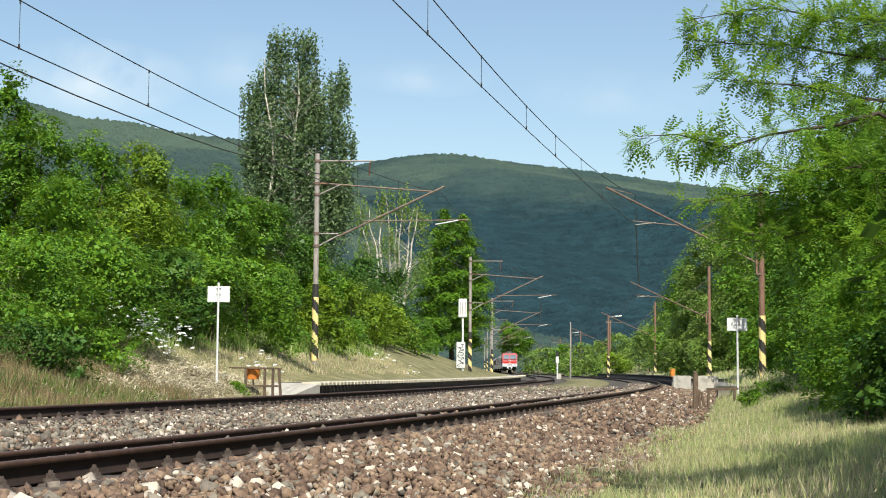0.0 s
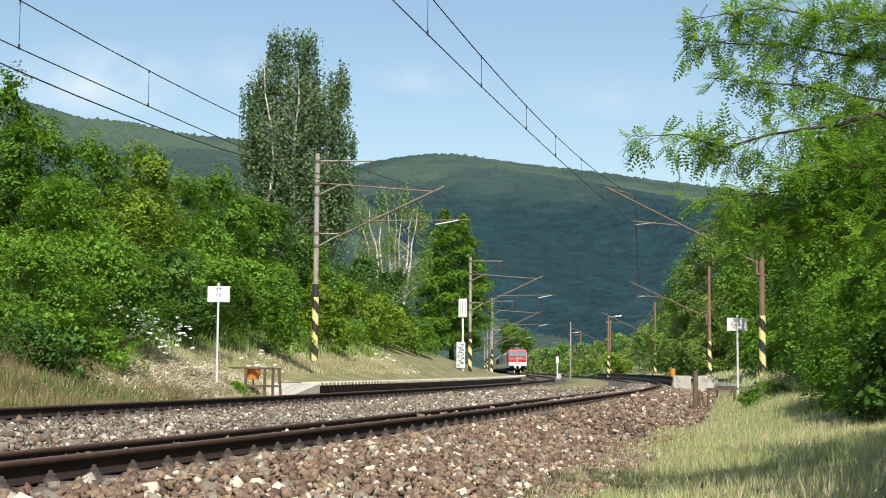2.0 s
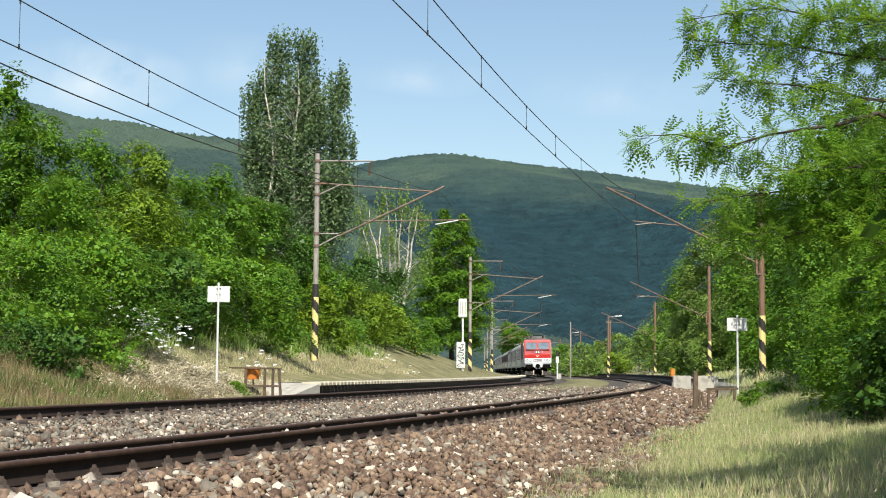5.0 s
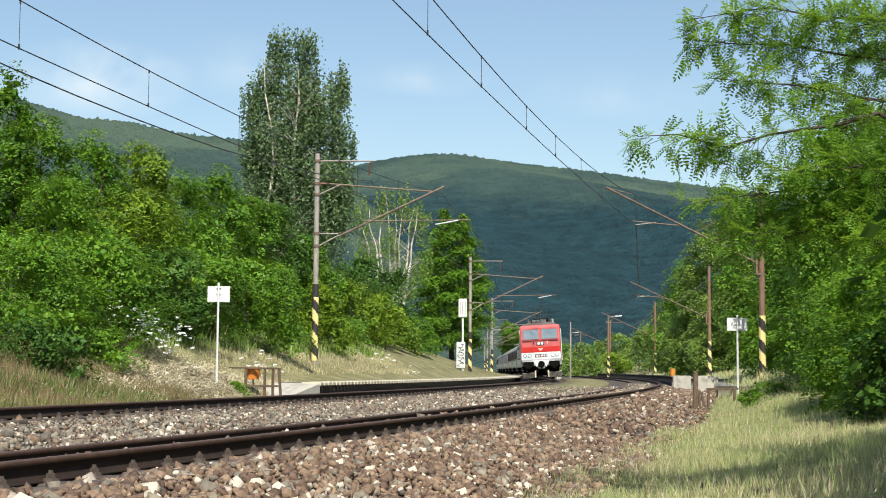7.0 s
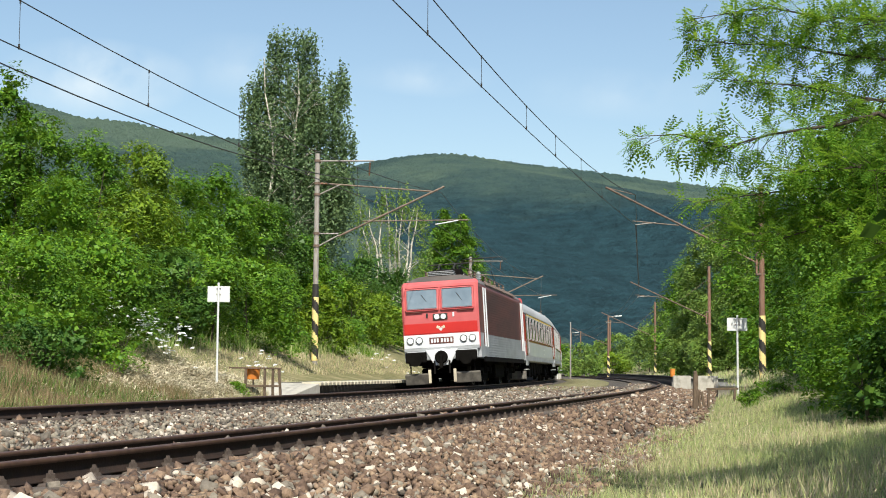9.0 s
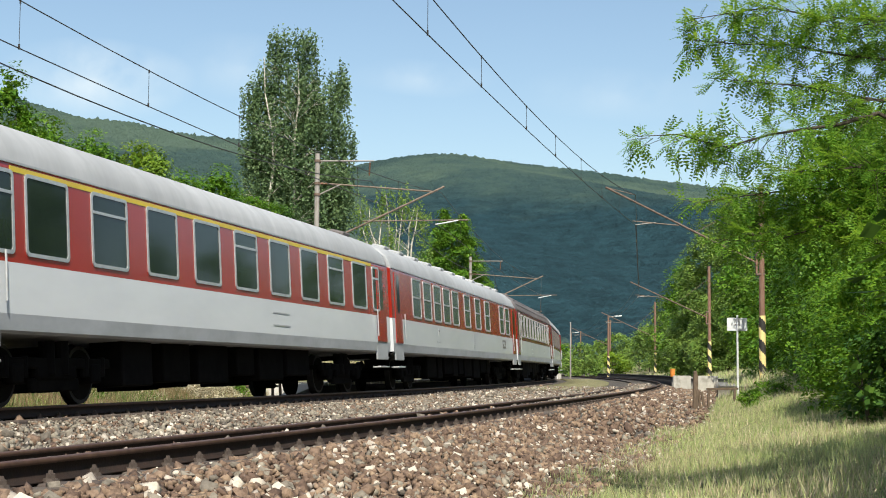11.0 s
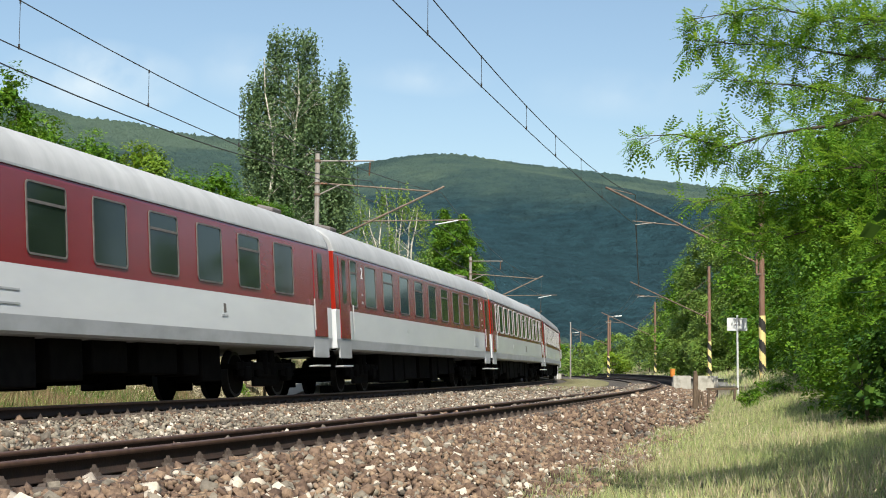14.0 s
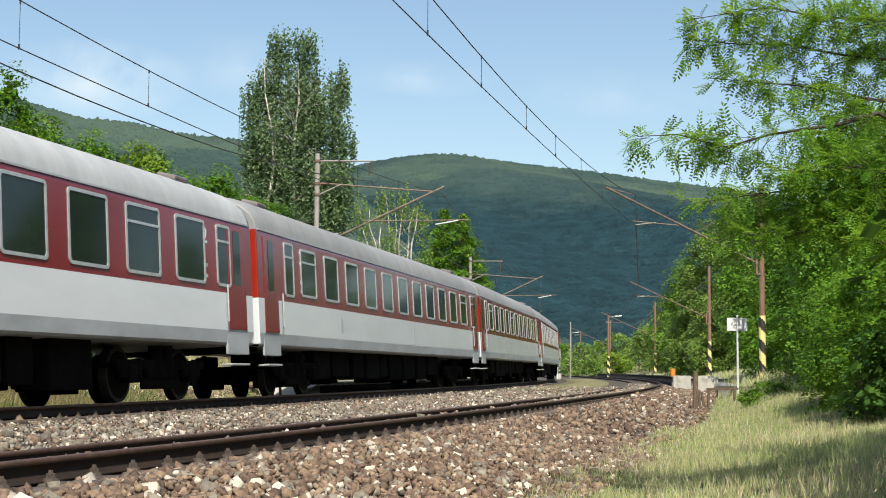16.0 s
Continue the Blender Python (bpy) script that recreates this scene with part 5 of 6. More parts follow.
def front_s(t):
    return 55.76 - (27.062 * (t - 9) + 0.0128 * (t - 9) ** 2)


CUTS = [0, 16.8]
for q in (22.93, 27.39, 24.06, 24.22, 24.0, 24.88, 26.49, 25.6, 25.0, 25.0):
    CUTS.append(CUTS[-1] + q)
VEHICLES = []

M_RED = mat("red_coach_paint", (0.21, 0.015, 0.02), (0.175, 0.013, 0.018), 0.2, spec=0.6, scale=0.9, big=0.18, stretch=(0.4, 1, 1.5), bump=0.04, bscale=2)
M_RED_O = mat("orange_red_coach_paint", (0.34, 0.022, 0.012), (0.29, 0.02, 0.011), 0.2, spec=0.6, scale=0.9, big=0.15, stretch=(0.4, 1, 1.5), bump=0.04, bscale=2)
M_RED_F = mat("faded_red_paint", (0.58, 0.135, 0.135), (0.52, 0.105, 0.11), 0.5, scale=1.2, big=0.2)
M_RED_B = mat("signal_red_paint", (0.52, 0.025, 0.02), (0.47, 0.022, 0.02), 0.4, scale=1.0, big=0.1)
M_RED_S = mat("sooty_brown_red_paint", (0.15, 0.04, 0.028), (0.095, 0.03, 0.022), 0.6, scale=1.0, big=0.4, stretch=(0.5, 1, 2))
M_CWHITE = mat("white_coach_paint", (0.70, 0.71, 0.73), (0.63, 0.64, 0.67), 0.2, spec=0.6, scale=0.7, big=0.14, stretch=(0.4, 1, 1.5), bump=0.04, bscale=2)
M_CGREY = mat("grey_sill_paint", (0.40, 0.41, 0.43), (0.31, 0.32, 0.33), 0.5, scale=2, big=0.3, stretch=(0.5, 1, 1))
M_ROOF = mat("light_grey_roof", (0.44, 0.44, 0.45), (0.36, 0.36, 0.37), 0.65, scale=1.0, big=0.35, stretch=(2.5, 0.7, 0.7))
M_ROOF_D = mat("sooty_grey_roof", (0.19, 0.165, 0.16), (0.13, 0.11, 0.105), 0.7, scale=1.2, big=0.4, stretch=(2.5, 0.7, 0.7))
M_ROOF_M = mat("mid_grey_roof", (0.30, 0.295, 0.30), (0.24, 0.235, 0.235), 0.65, scale=1.0, big=0.35, stretch=(2.5, 0.7, 0.7))
M_FRAME_W = mat("bare_aluminium_frame", (0.62, 0.62, 0.62), (0.5, 0.5, 0.5), 0.4, 0.5, scale=6, big=0.1)
M_FRAME_D = mat("dark_rubber_frame", (0.16, 0.14, 0.13), (0.1, 0.09, 0.085), 0.6, scale=6, big=0.1)
M_PANE = mat("tinted_window_glass", (0.012, 0.02, 0.016), (0.02, 0.03, 0.024), 0.08, scale=1.5, spec=0.26, big=0)
M_FROST = mat("dusty_grey_glass", (0.085, 0.115, 0.1), (0.05, 0.07, 0.06), 0.2, scale=1.2, spec=0.4, big=0)
# pale blue sky reflection is put into the glass colour, besides its gloss
M_SHIELD = mat("sky_painted_windscreen", (0.2, 0.25, 0.29), (0.14, 0.18, 0.22), 0.06, scale=1.2, spec=0.9, big=0)
# shade under the train is put into these near-black colours, besides brake dust
M_UNDER = mat("brake_dust_and_shade_steel", (0.006, 0.0055, 0.005), (0.010, 0.009, 0.008), 0.95, spec=0.03, scale=3, bump=0.3)
M_UNDER_G = mat("near_black_equipment_box", (0.014, 0.013, 0.012), (0.009, 0.008, 0.008), 0.95, spec=0.03, scale=3, big=0.4)
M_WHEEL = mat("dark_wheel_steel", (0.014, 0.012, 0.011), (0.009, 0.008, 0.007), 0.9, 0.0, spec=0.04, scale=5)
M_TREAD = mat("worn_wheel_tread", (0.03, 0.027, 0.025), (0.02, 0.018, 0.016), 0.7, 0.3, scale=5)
M_YELP = mat("yellow_class_stripe", (0.72, 0.52, 0.05), (0.64, 0.46, 0.05), 0.45, scale=2, big=0.1)
M_PLOW = mat("dirty_grey_plough", (0.2, 0.18, 0.15), (0.09, 0.08, 0.07), 0.7, scale=4, big=0.5)
M_LAMPG = mat("lamp_lens", (0.75, 0.78, 0.8), (0.6, 0.62, 0.66), 0.1, scale=3, spec=0.8, big=0)


def keep_mesh(name, bm, materials):
    me = bpy.data.meshes.new(name)
    bm.to_mesh(me)
    bm.free()
    for mm in materials:
        me.materials.append(mm)
    return me


def put(name, me, parent, m, label=""):
    ob = new(name, me)
    ob.parent = parent
    ob.matrix_basis = m
    if label:
        ob["label"] = label
    return ob


def extrude(profile, x0, x1, mi, caps=True, xs=None):
    """A section (y, z) drawn out along x, closed; mi: a material for each edge."""
    bm = bmesh.new()
    xs = xs or [x0, x1]
    rings = [[bm.verts.new((x, y, z)) for y, z in profile] for x in xs]
    k = len(profile)
    for a, b in zip(rings[:-1], rings[1:]):
        for i in range(k):
            f = bm.faces.new((a[i], b[i], b[(i + 1) % k], a[(i + 1) % k]))
            f.material_index = mi[i]
    if caps:
        bm.faces.new(rings[0]).material_index = mi[-1]
        bm.faces.new(rings[-1][::-1]).material_index = mi[-1]
    bmesh.ops.recalc_face_normals(bm, faces=bm.faces)
    return bm


def round_rect(w, h, r, seg=4):
    pts = []
    for cx, cz, a0 in ((w / 2 - r, h / 2 - r, 0), (-w / 2 + r, h / 2 - r, 90), (-w / 2 + r, -h / 2 + r, 180), (w / 2 - r, -h / 2 + r, 270)):
        for i in range(seg + 1):
            a = radians(a0 + 90 * i / seg)
            pts.append((cx + r * math.cos(a), cz + r * math.sin(a)))
    return pts


def frame_mesh(w, h, t, material, bars=()):
    """A rounded frame in the x-z plane, facing +y."""
    bm = bmesh.new()
    o, i = round_rect(w, h, 0.09), round_rect(w - 2 * t, h - 2 * t, 0.06)
    vo = [bm.verts.new((x, 0, z)) for x, z in o]
    v1 = [bm.verts.new((x, 0.018, z)) for x, z in o]
    v2 = [bm.verts.new((x, 0.018, z)) for x, z in i]
    v3 = [bm.verts.new((x, -0.004, z)) for x, z in i]
    k = len(o)
    for a, b in ((vo, v1), (v1, v2), (v2, v3)):
        for q in range(k):
            bm.faces.new((a[q], a[(q + 1) % k], b[(q + 1) % k], b[q]))
    for z in bars:
        box(bm, (w - 2 * t + 0.01, 0.03, 0.045), (0, 0.006, z))
    bmesh.ops.recalc_face_normals(bm, faces=bm.faces)
    return keep_mesh("window", bm, [material])


def pane_mesh(w, h, glass=None):
    bm = bmesh.new()
    pts = round_rect(w, h, 0.06)
    a = [bm.verts.new((x, 0.004, z)) for x, z in pts]
    b = [bm.verts.new((x, -0.02, z)) for x, z in pts]
    bm.faces.new(a)
    k = len(pts)
    for q in range(k):
        bm.faces.new((a[q], b[q], b[(q + 1) % k], a[(q + 1) % k]))
    bmesh.ops.recalc_face_normals(bm, faces=bm.faces)
    return keep_mesh("pane", bm, [glass or M_PANE])


def wheelset_mesh(r):
    bm = bmesh.new()
    tube(bm, (0, -0.75, 0), (0, 0.75, 0), 0.08, seg=10)
    for y in (-0.75, 0.75):
        sg = 1 if y > 0 else -1
        tube(bm, (0, y - 0.065, 0), (0, y + 0.065, 0), r, seg=28, mi=1)
        tube(bm, (0, y + sg * 0.06, 0), (0, y + sg * 0.075, 0), r * 0.86, seg=24)
        tube(bm, (0, y + sg * 0.07, 0), (0, y + sg * 0.16, 0), 0.16, seg=14)
        tube(bm, (0, y - sg * 0.08, 0), (0, y - sg * 0.065, 0), r + 0.03, seg=28)
    return keep_mesh("wheelset", bm, [M_WHEEL, M_TREAD])


def bogie_mesh(base, r):
    bm = bmesh.new()
    for y in (-1.02, 1.02):
        box(bm, (base + 1.1, 0.12, 0.16), (0, y, 0.62), bevel=0.03)
        box(bm, (base * 0.5, 0.14, 0.22), (0, y, 0.48), bevel=0.05)
        for x in (-base / 2, base / 2):
            box(bm, (0.34, 0.2, 0.3), (x, y, r), bevel=0.05)
            for dx in (-0.28, 0.28):
                tube(bm, (x + dx, y, r - 0.05), (x + dx, y, 0.72), 0.085, seg=10)
        for dx in (-0.22, 0.22):
            tube(bm, (dx, y, 0.45), (dx, y, 0.95), 0.12, seg=12)
    box(bm, (0.5, 2.1, 0.2), (0, 0, 0.6), bevel=0.03)
    box(bm, (base - 0.6, 1.3, 0.3), (0, 0, 0.5), bevel=0.03)
    box(bm, (base * 0.6, 0.1, 0.2), (0, 1.0, 0.3), bevel=0.03)
    box(bm, (base * 0.6, 0.1, 0.2), (0, -1.0, 0.3), bevel=0.03)
    for x in (-base / 2 - 0.4, base / 2 + 0.4):
        box(bm, (0.1, 2.1, 0.1), (x, 0, 0.62))
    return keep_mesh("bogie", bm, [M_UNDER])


def buffer_mesh():
    bm = bmesh.new()
    tube(bm, (0, 0, 0), (0.4, 0, 0), 0.09, seg=14)
    tube(bm, (0.0, 0, 0), (0.22, 0, 0), 0.12, seg=14)
    tube(bm, (0.4, 0, 0), (0.45, 0, 0), 0.22, seg=20)
    return keep_mesh("buffer", bm, [M_UNDER_G])


WHEEL_ME, WHEEL_L = wheelset_mesh(0.46), wheelset_mesh(0.6)
BOGIE_ME, BOGIE_L = bogie_mesh(2.5, 0.46), bogie_mesh(3.2, 0.6)
BUFFER_ME = buffer_mesh()
WINS = {}
for key, mm, t in (("w", M_FRAME_W, 0.055), ("d", M_FRAME_D, 0.03)):
    for ty, (w, h, bars) in {"f": (1.32, 1.18, ()), "h": (1.32, 1.18, (0.27,)), "n": (0.68, 1.18, (0.27,)), "s": (1.22, 1.08, ()), "b": (1.22, 1.08, (0.24,)), "m": (1.32, 1.2, (0.02,))}.items():
        WINS[key + ty] = (frame_mesh(w, h, t, mm, bars), pane_mesh(w - 2 * t, h - 2 * t, M_FROST if ty == "m" else None))
bm = bmesh.new()
box(bm, (0.92, 0.05, 2.0), (0, 0, 0), bevel=0.02)
DOOR_MES = {}
for mm in (M_RED, M_RED_O, M_RED_B):
    c = bm.copy()
    DOOR_MES[mm.name] = keep_mesh("door", c, [mm])
bm.free()
DOOR_PANE = pane_mesh(0.34, 1.05)
bm = bmesh.new()
tube(bm, (0, 0.05, -0.4), (0, 0.05, 0.3), 0.018, seg=8)
RAIL_ME = keep_mesh("handrail", bm, [M_FRAME_W])


def digit(parent, x, y, z, h, text="2"):
    cu = bpy.data.curves.new("class_number", "FONT")
    cu.body, cu.size, cu.extrude, cu.align_x = text, h, 0.003, "CENTER"
    cu.materials.append(M_CWHITE)
    ob = new("class_number", cu)
    ob.parent = parent
    ob.matrix_basis = pose(x, y, z, 90, 0, 180)
    ob["label"] = "white class number"


SIDE = [(-1.39, 1.04), (-1.405, 1.27), (-1.41, 1.98), (-1.41, 3.30), (-1.395, 3.38)]
ROOFP = [(-1.395, 3.38), (-1.37, 3.54), (-1.28, 3.76), (-1.06, 3.99), (-0.68, 4.15), (0, 4.24)]


def coach(i, L, wins, key, red, roof, label, yellow=False, ribs=False, digits=(), marks=(), vents=0):
    e = thing("passenger_coach", (0, 0, 0), label, "railway coach", "train coaches")
    h = L / 2
    prof = SIDE + [(-y, z) for y, z in reversed(SIDE)] + [(1.34, 1.0), (-1.34, 1.0)]
    mi = [2, 0, 1, 1, 1, 1, 1, 0, 2, 2, 2, 2][:len(prof)]
    b = extrude(prof, -h, h, mi, caps=False)
    part("body", b, [M_CWHITE, red, M_CGREY], e)
    for sg in (-1, 1):
        for z0, z1, mm in ((1.04, 1.98, M_CWHITE), (1.98, 3.38, M_RED_O)):
            q = bmesh.new()
            box(q, (0.06, 2.8, z1 - z0), (sg * (h - 0.03), 0, (z0 + z1) / 2), bevel=0.015)
            part("end_wall", q, mm, e)
        q = bmesh.new()
        for k in range(5):
            box(q, (0.1, 1.3 - 0.1 * (k % 2), 2.3 - 0.1 * (k % 2)), (sg * (h + 0.0 + 0.07 * k), 0, 2.3), bevel=0.02)
        part("gangway_bellows", q, M_UNDER, e)
        for y in (-0.87, 0.87):
            put("buffer", BUFFER_ME, e, pose(sg * (h - 0.2), y, 1.05, 0, 0, 0 if sg > 0 else 180))
    rp = ROOFP + [(-y, z) for y, z in reversed(ROOFP[:-1])]
    q = bmesh.new()
    stations = [(-h, 0.80), (-h + 0.12, 0.90), (-h + 0.5, 0.97), (-h + 1.3, 1.0), (h - 1.3, 1.0), (h - 0.5, 0.97), (h - 0.12, 0.90), (h, 0.80)]
    rings = []
    for x, f in stations:
        rings.append([q.verts.new((x, y, 3.38 + (z - 3.38) * f)) for y, z in rp])
    for a, c in zip(rings[:-1], rings[1:]):
        for k in range(len(rp) - 1):
            q.faces.new((a[k], c[k], c[k + 1], a[k + 1])).smooth = True
    q.faces.new(rings[0])
    q.faces.new(rings[-1])
    bmesh.ops.recalc_face_normals(q, faces=q.faces)
    part("roof", q, roof, e)
    if ribs:
        for y, z in ((-1.33, 3.65), (-1.19, 3.86), (-0.92, 4.05), (1.33, 3.65), (1.19, 3.86), (0.92, 4.05), (0.52, 4.175), (-0.52, 4.175)):
            q = bmesh.new()
            box(q, (L - 2.4, 0.045, 0.045), (0, y, z), bevel=0.01)
            part("roof_rib", q, roof, e)
    for x in [h - 1.9, -h + 2.2] + [h - 4.0 - (L - 8.0) * k / 8 for k in range(vents)]:
        q = bmesh.new()
        box(q, (0.6, 0.4, 0.12), (x, 0.75, 4.14), (-16, 0, 0), bevel=0.04)
        part("roof_vent", q, roof if vents else M_ROOF_D, e)
    for sg in (-1, 1):
        q = bmesh.new()
        box(q, (L - 0.2, 0.03, 0.035), (0, sg * 1.405, 3.385))
        part("gutter", q, roof if ribs else M_CGREY, e)
        if yellow:
            q = bmesh.new()
            box(q, (L - 3.4, 0.012, 0.08), (0, sg * 1.412, 3.29))
            part("class_stripe", q, M_YELP, e)
    # windows and doors on both sides
    for sg, rz in ((1, 0), (-1, 180)):
        for pos, ty in wins:
            fm, pm = WINS[key + ty]
            wob = put("window", fm, e, pose(h + 0.31 - pos, sg * 1.411, 2.68, 0, 0, rz))
            put("pane", pm, wob, Matrix.Identity(4))
        for dx in (h - 0.82, -h + 0.82):
            d = put("door", DOOR_MES[red.name], e, pose(dx, sg * 1.40, 2.28, 0, 0, rz))
            put("pane", DOOR_PANE, d, pose(0, 0.028, 0.4))
            put("handrail", RAIL_ME, d, pose(-0.62 if dx > 0 else 0.62, 0.02, -0.45))
            q = bmesh.new()
            box(q, (1.1, 0.05, 0.42), (dx, sg * 1.375, 1.02), bevel=0.015)
            part("step_skirt", q, M_CGREY, e)
            q = bmesh.new()
            box(q, (0.95, 0.22, 0.04), (dx, sg * 1.33, 0.62), bevel=0.01)
            part("footstep", q, M_FRAME_W, e)
        if sg > 0:
            for x, z, w, hh, kind in marks:
                q = bmesh.new()
                box(q, (w, 0.008 if kind != 'w' else 0.014, hh), (x, 1.412, z))
                part("marking", q, {"g": M_CGREY, "d": M_FRAME_D, "w": M_CWHITE}[kind], e)
            for x in digits:
                digit(e, x, 1.414, 2.86, 0.42)
                for k in range(2):
                    q = bmesh.new()
                    box(q, (0.16, 0.006, 0.06), (x, 1.413, 2.45 - 0.2 * k))
                    part("marking", q, M_FRAME_W, e)
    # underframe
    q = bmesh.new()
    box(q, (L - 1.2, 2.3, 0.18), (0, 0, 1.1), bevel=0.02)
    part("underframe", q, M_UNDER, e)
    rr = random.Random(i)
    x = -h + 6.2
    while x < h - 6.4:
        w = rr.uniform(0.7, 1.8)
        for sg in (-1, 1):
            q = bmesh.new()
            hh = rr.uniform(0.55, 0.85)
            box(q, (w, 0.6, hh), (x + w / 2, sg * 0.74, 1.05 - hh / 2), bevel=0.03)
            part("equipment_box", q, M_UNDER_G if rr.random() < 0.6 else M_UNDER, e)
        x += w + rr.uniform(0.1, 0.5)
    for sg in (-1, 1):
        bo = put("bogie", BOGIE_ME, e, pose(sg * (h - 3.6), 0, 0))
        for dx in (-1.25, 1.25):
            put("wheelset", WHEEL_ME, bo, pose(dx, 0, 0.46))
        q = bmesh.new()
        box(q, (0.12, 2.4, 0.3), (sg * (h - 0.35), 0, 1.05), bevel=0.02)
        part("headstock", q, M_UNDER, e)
    return e


def loco():
    e = thing("electric_locomotive", (0, 0, 0), "red and white electric locomotive with soot-stained ribbed sides", "locomotive")
    h = 7.85
    W = 1.46
    xs = [-h, -h + 0.25, h - 0.25, h]
    prof = [(-W, 1.05), (-W, 1.97), (-W, 3.72), (-1.36, 3.9), (1.36, 3.9), (W, 3.72), (W, 1.97), (W, 1.05)]
    part("body", extrude(prof, -h + 0.16, h - 0.16, [1, 0, 0, 2, 0, 0, 1, 1], caps=True), [M_RED_S, M_CGREY, M_ROOF_D], e)
    # roof
    rp = [(-1.40, 3.86), (-1.2, 4.08), (-0.8, 4.2), (0.8, 4.2), (1.2, 4.08), (1.40, 3.86)]
    part("roof", extrude(rp, -h + 0.25, h - 0.45, [0] * 6), M_ROOF_D, e)
    # ribs of the side walls
    for sg in (-1, 1):
        for k in range(26):
            z = 1.17 + 0.098 * k
            q = bmesh.new()
            box(q, (11.2, 0.022, 0.032), (0.0, sg * 1.464, z), bevel=0.008)
            part("side_rib", q, M_RED_S if z > 1.95 else M_CGREY, e)
        for x in (-6.75, -6.15, 6.15, 6.75):
            q = bmesh.new()
            tube(q, (x, sg * 1.52, 1.45), (x, sg * 1.52, 3.7), 0.03, seg=10)
            part("handrail", q, M_CWHITE, e)
        for x in (-6.45, 6.45):
            q = bmesh.new()
            box(q, (0.62, 0.03, 2.2), (x, sg * 1.463, 2.6), bevel=0.01)
            d = part("door", q, M_RED_S, e)
            q = bmesh.new()
            box(q, (0.4, 0.02, 0.6), (x, sg * 1.48, 3.2), bevel=0.02)
            part("pane", q, M_PANE, d)
        q = bmesh.new()
        box(q, (13.8, 0.05, 0.2), (0, sg * 1.45, 0.98), bevel=0.02)
        part("sill", q, M_UNDER_G, e)
        q = bmesh.new()
        for k in range(9):
            box(q, (0.9, 0.04, 0.22), (-4.4 + 1.1 * k, sg * 1.37, 3.98), (sg * 35, 0, 0), bevel=0.02)
        part("roof_grille", q, M_RUST, e)
    # cab fronts
    for sg in (1, -1):
        rz = 0 if sg > 0 else 180
        T = pose(0, 0, 0, 0, 0, rz)

        def cab(name, size, at, mm, rot=(0, 0, 0), bevel=0.02, label="", parent=e, grow=None):
            q = bmesh.new()
            box(q, size, at, rot, bevel)
            q.transform(T)
            return part(name, q, mm, parent, label)

        q = bmesh.new()
        pts = [(h - 0.16, 1.45), (h + 0.02, 1.45), (h + 0.04, 2.95), (h - 0.10, 3.86), (h - 0.3, 4.0), (h - 0.16, 2.9)]
        ra = [[q.verts.new((x, y, z)) for x, z in pts] for y in (-W, -W + 0.08, W - 0.08, W)]
        for j, rg in enumerate(ra):
            if j in (0, 3):
                for v in rg:
                    v.co.x -= 0.07 if v.co.x > h - 0.12 else 0
                    v.co.z -= 0.08 if v.co.z > 3.5 else 0
        for a, c in zip(ra[:-1], ra[1:]):
            for k in range(6):
                q.faces.new((a[k], a[(k + 1) % 6], c[(k + 1) % 6], c[k]))
        q.faces.new(ra[0])
        q.faces.new(ra[-1])
        bmesh.ops.recalc_face_normals(q, faces=q.faces)
        q.transform(T)
        front = part("cab_front", q, M_RED_F, e, "faded red cab front")
        cab("red_band", (0.02, 2.78, 0.40), (h + 0.03, 0, 2.22), M_RED_B, parent=front)
        cab("white_band", (0.03, 2.86, 0.5), (h + 0.03, 0, 1.74), M_CWHITE, parent=front)
        cab("lower_band", (0.02, 2.86, 0.12), (h + 0.025, 0, 1.44), M_CGREY, parent=front)
        for y in (-0.67, 0.67):
            f = cab("window_frame", (0.03, 1.28, 0.88), (h + 0.012, y, 3.32), M_RED_F, (0, -8.5, 0), 0.05, parent=front)
            cab("windscreen", (0.02, 1.15, 0.75), (h + 0.026, y, 3.32), M_SHIELD, (0, -8.5, 0), 0.04, parent=front)
            q = bmesh.new()
            tube(q, (h + 0.06, y + 0.35, 2.98), (h + 0.02, y - 0.02, 3.5), 0.012, seg=6)
            q.transform(T)
            part("wiper", q, M_BLK, front)
            q = bmesh.new()
            tube(q, (h + 0.09, y * 1.45 - 0.3, 2.84), (h + 0.09, y * 1.45 + 0.3, 2.84), 0.018, seg=8)
            for dy in (-0.3, 0.3):
                tube(q, (h + 0.02, y * 1.45 + dy, 2.86), (h + 0.09, y * 1.45 + dy, 2.84), 0.016, seg=8)
            q.transform(T)
            part("grab_rail", q, M_RED_S, front)
        cab("lamp_housing", (0.05, 0.56, 0.24), (h + 0.05, 0, 2.64), M_BLK, bevel=0.02, parent=front)
        for y in (-0.125, 0.125):
            q = bmesh.new()
            tube(q, (h + 0.06, y, 2.64), (h + 0.09, y, 2.64), 0.1, seg=20)
            q.transform(T)
            part("top_lamp", q, M_LAMPG, front)
        for y in (-0.5, 0.5):
            cab("marker", (0.03, 0.07, 0.18), (h + 0.05, y, 2.7), M_CWHITE if y > 0 else M_BLK, parent=front)
        for y in (-0.1, 0.1):
            cab("emblem", (0.012, 0.12, 0.10), (h + 0.045, y, 2.25), M_EDGE, (25 if y > 0 else -25, 0, 0), 0.004, parent=front)
        cab("emblem", (0.012, 0.1, 0.1), (h + 0.045, 0, 2.17), M_CWHITE, (45, 0, 0), 0.004, parent=front)
        for y in (-1.18, -0.84, 0.84, 1.18):
            q = bmesh.new()
            tube(q, (h + 0.03, y, 1.78), (h + 0.085, y, 1.78), 0.135, seg=24)
            q.transform(T)
            rim = part("headlight", q, M_BLK, front)
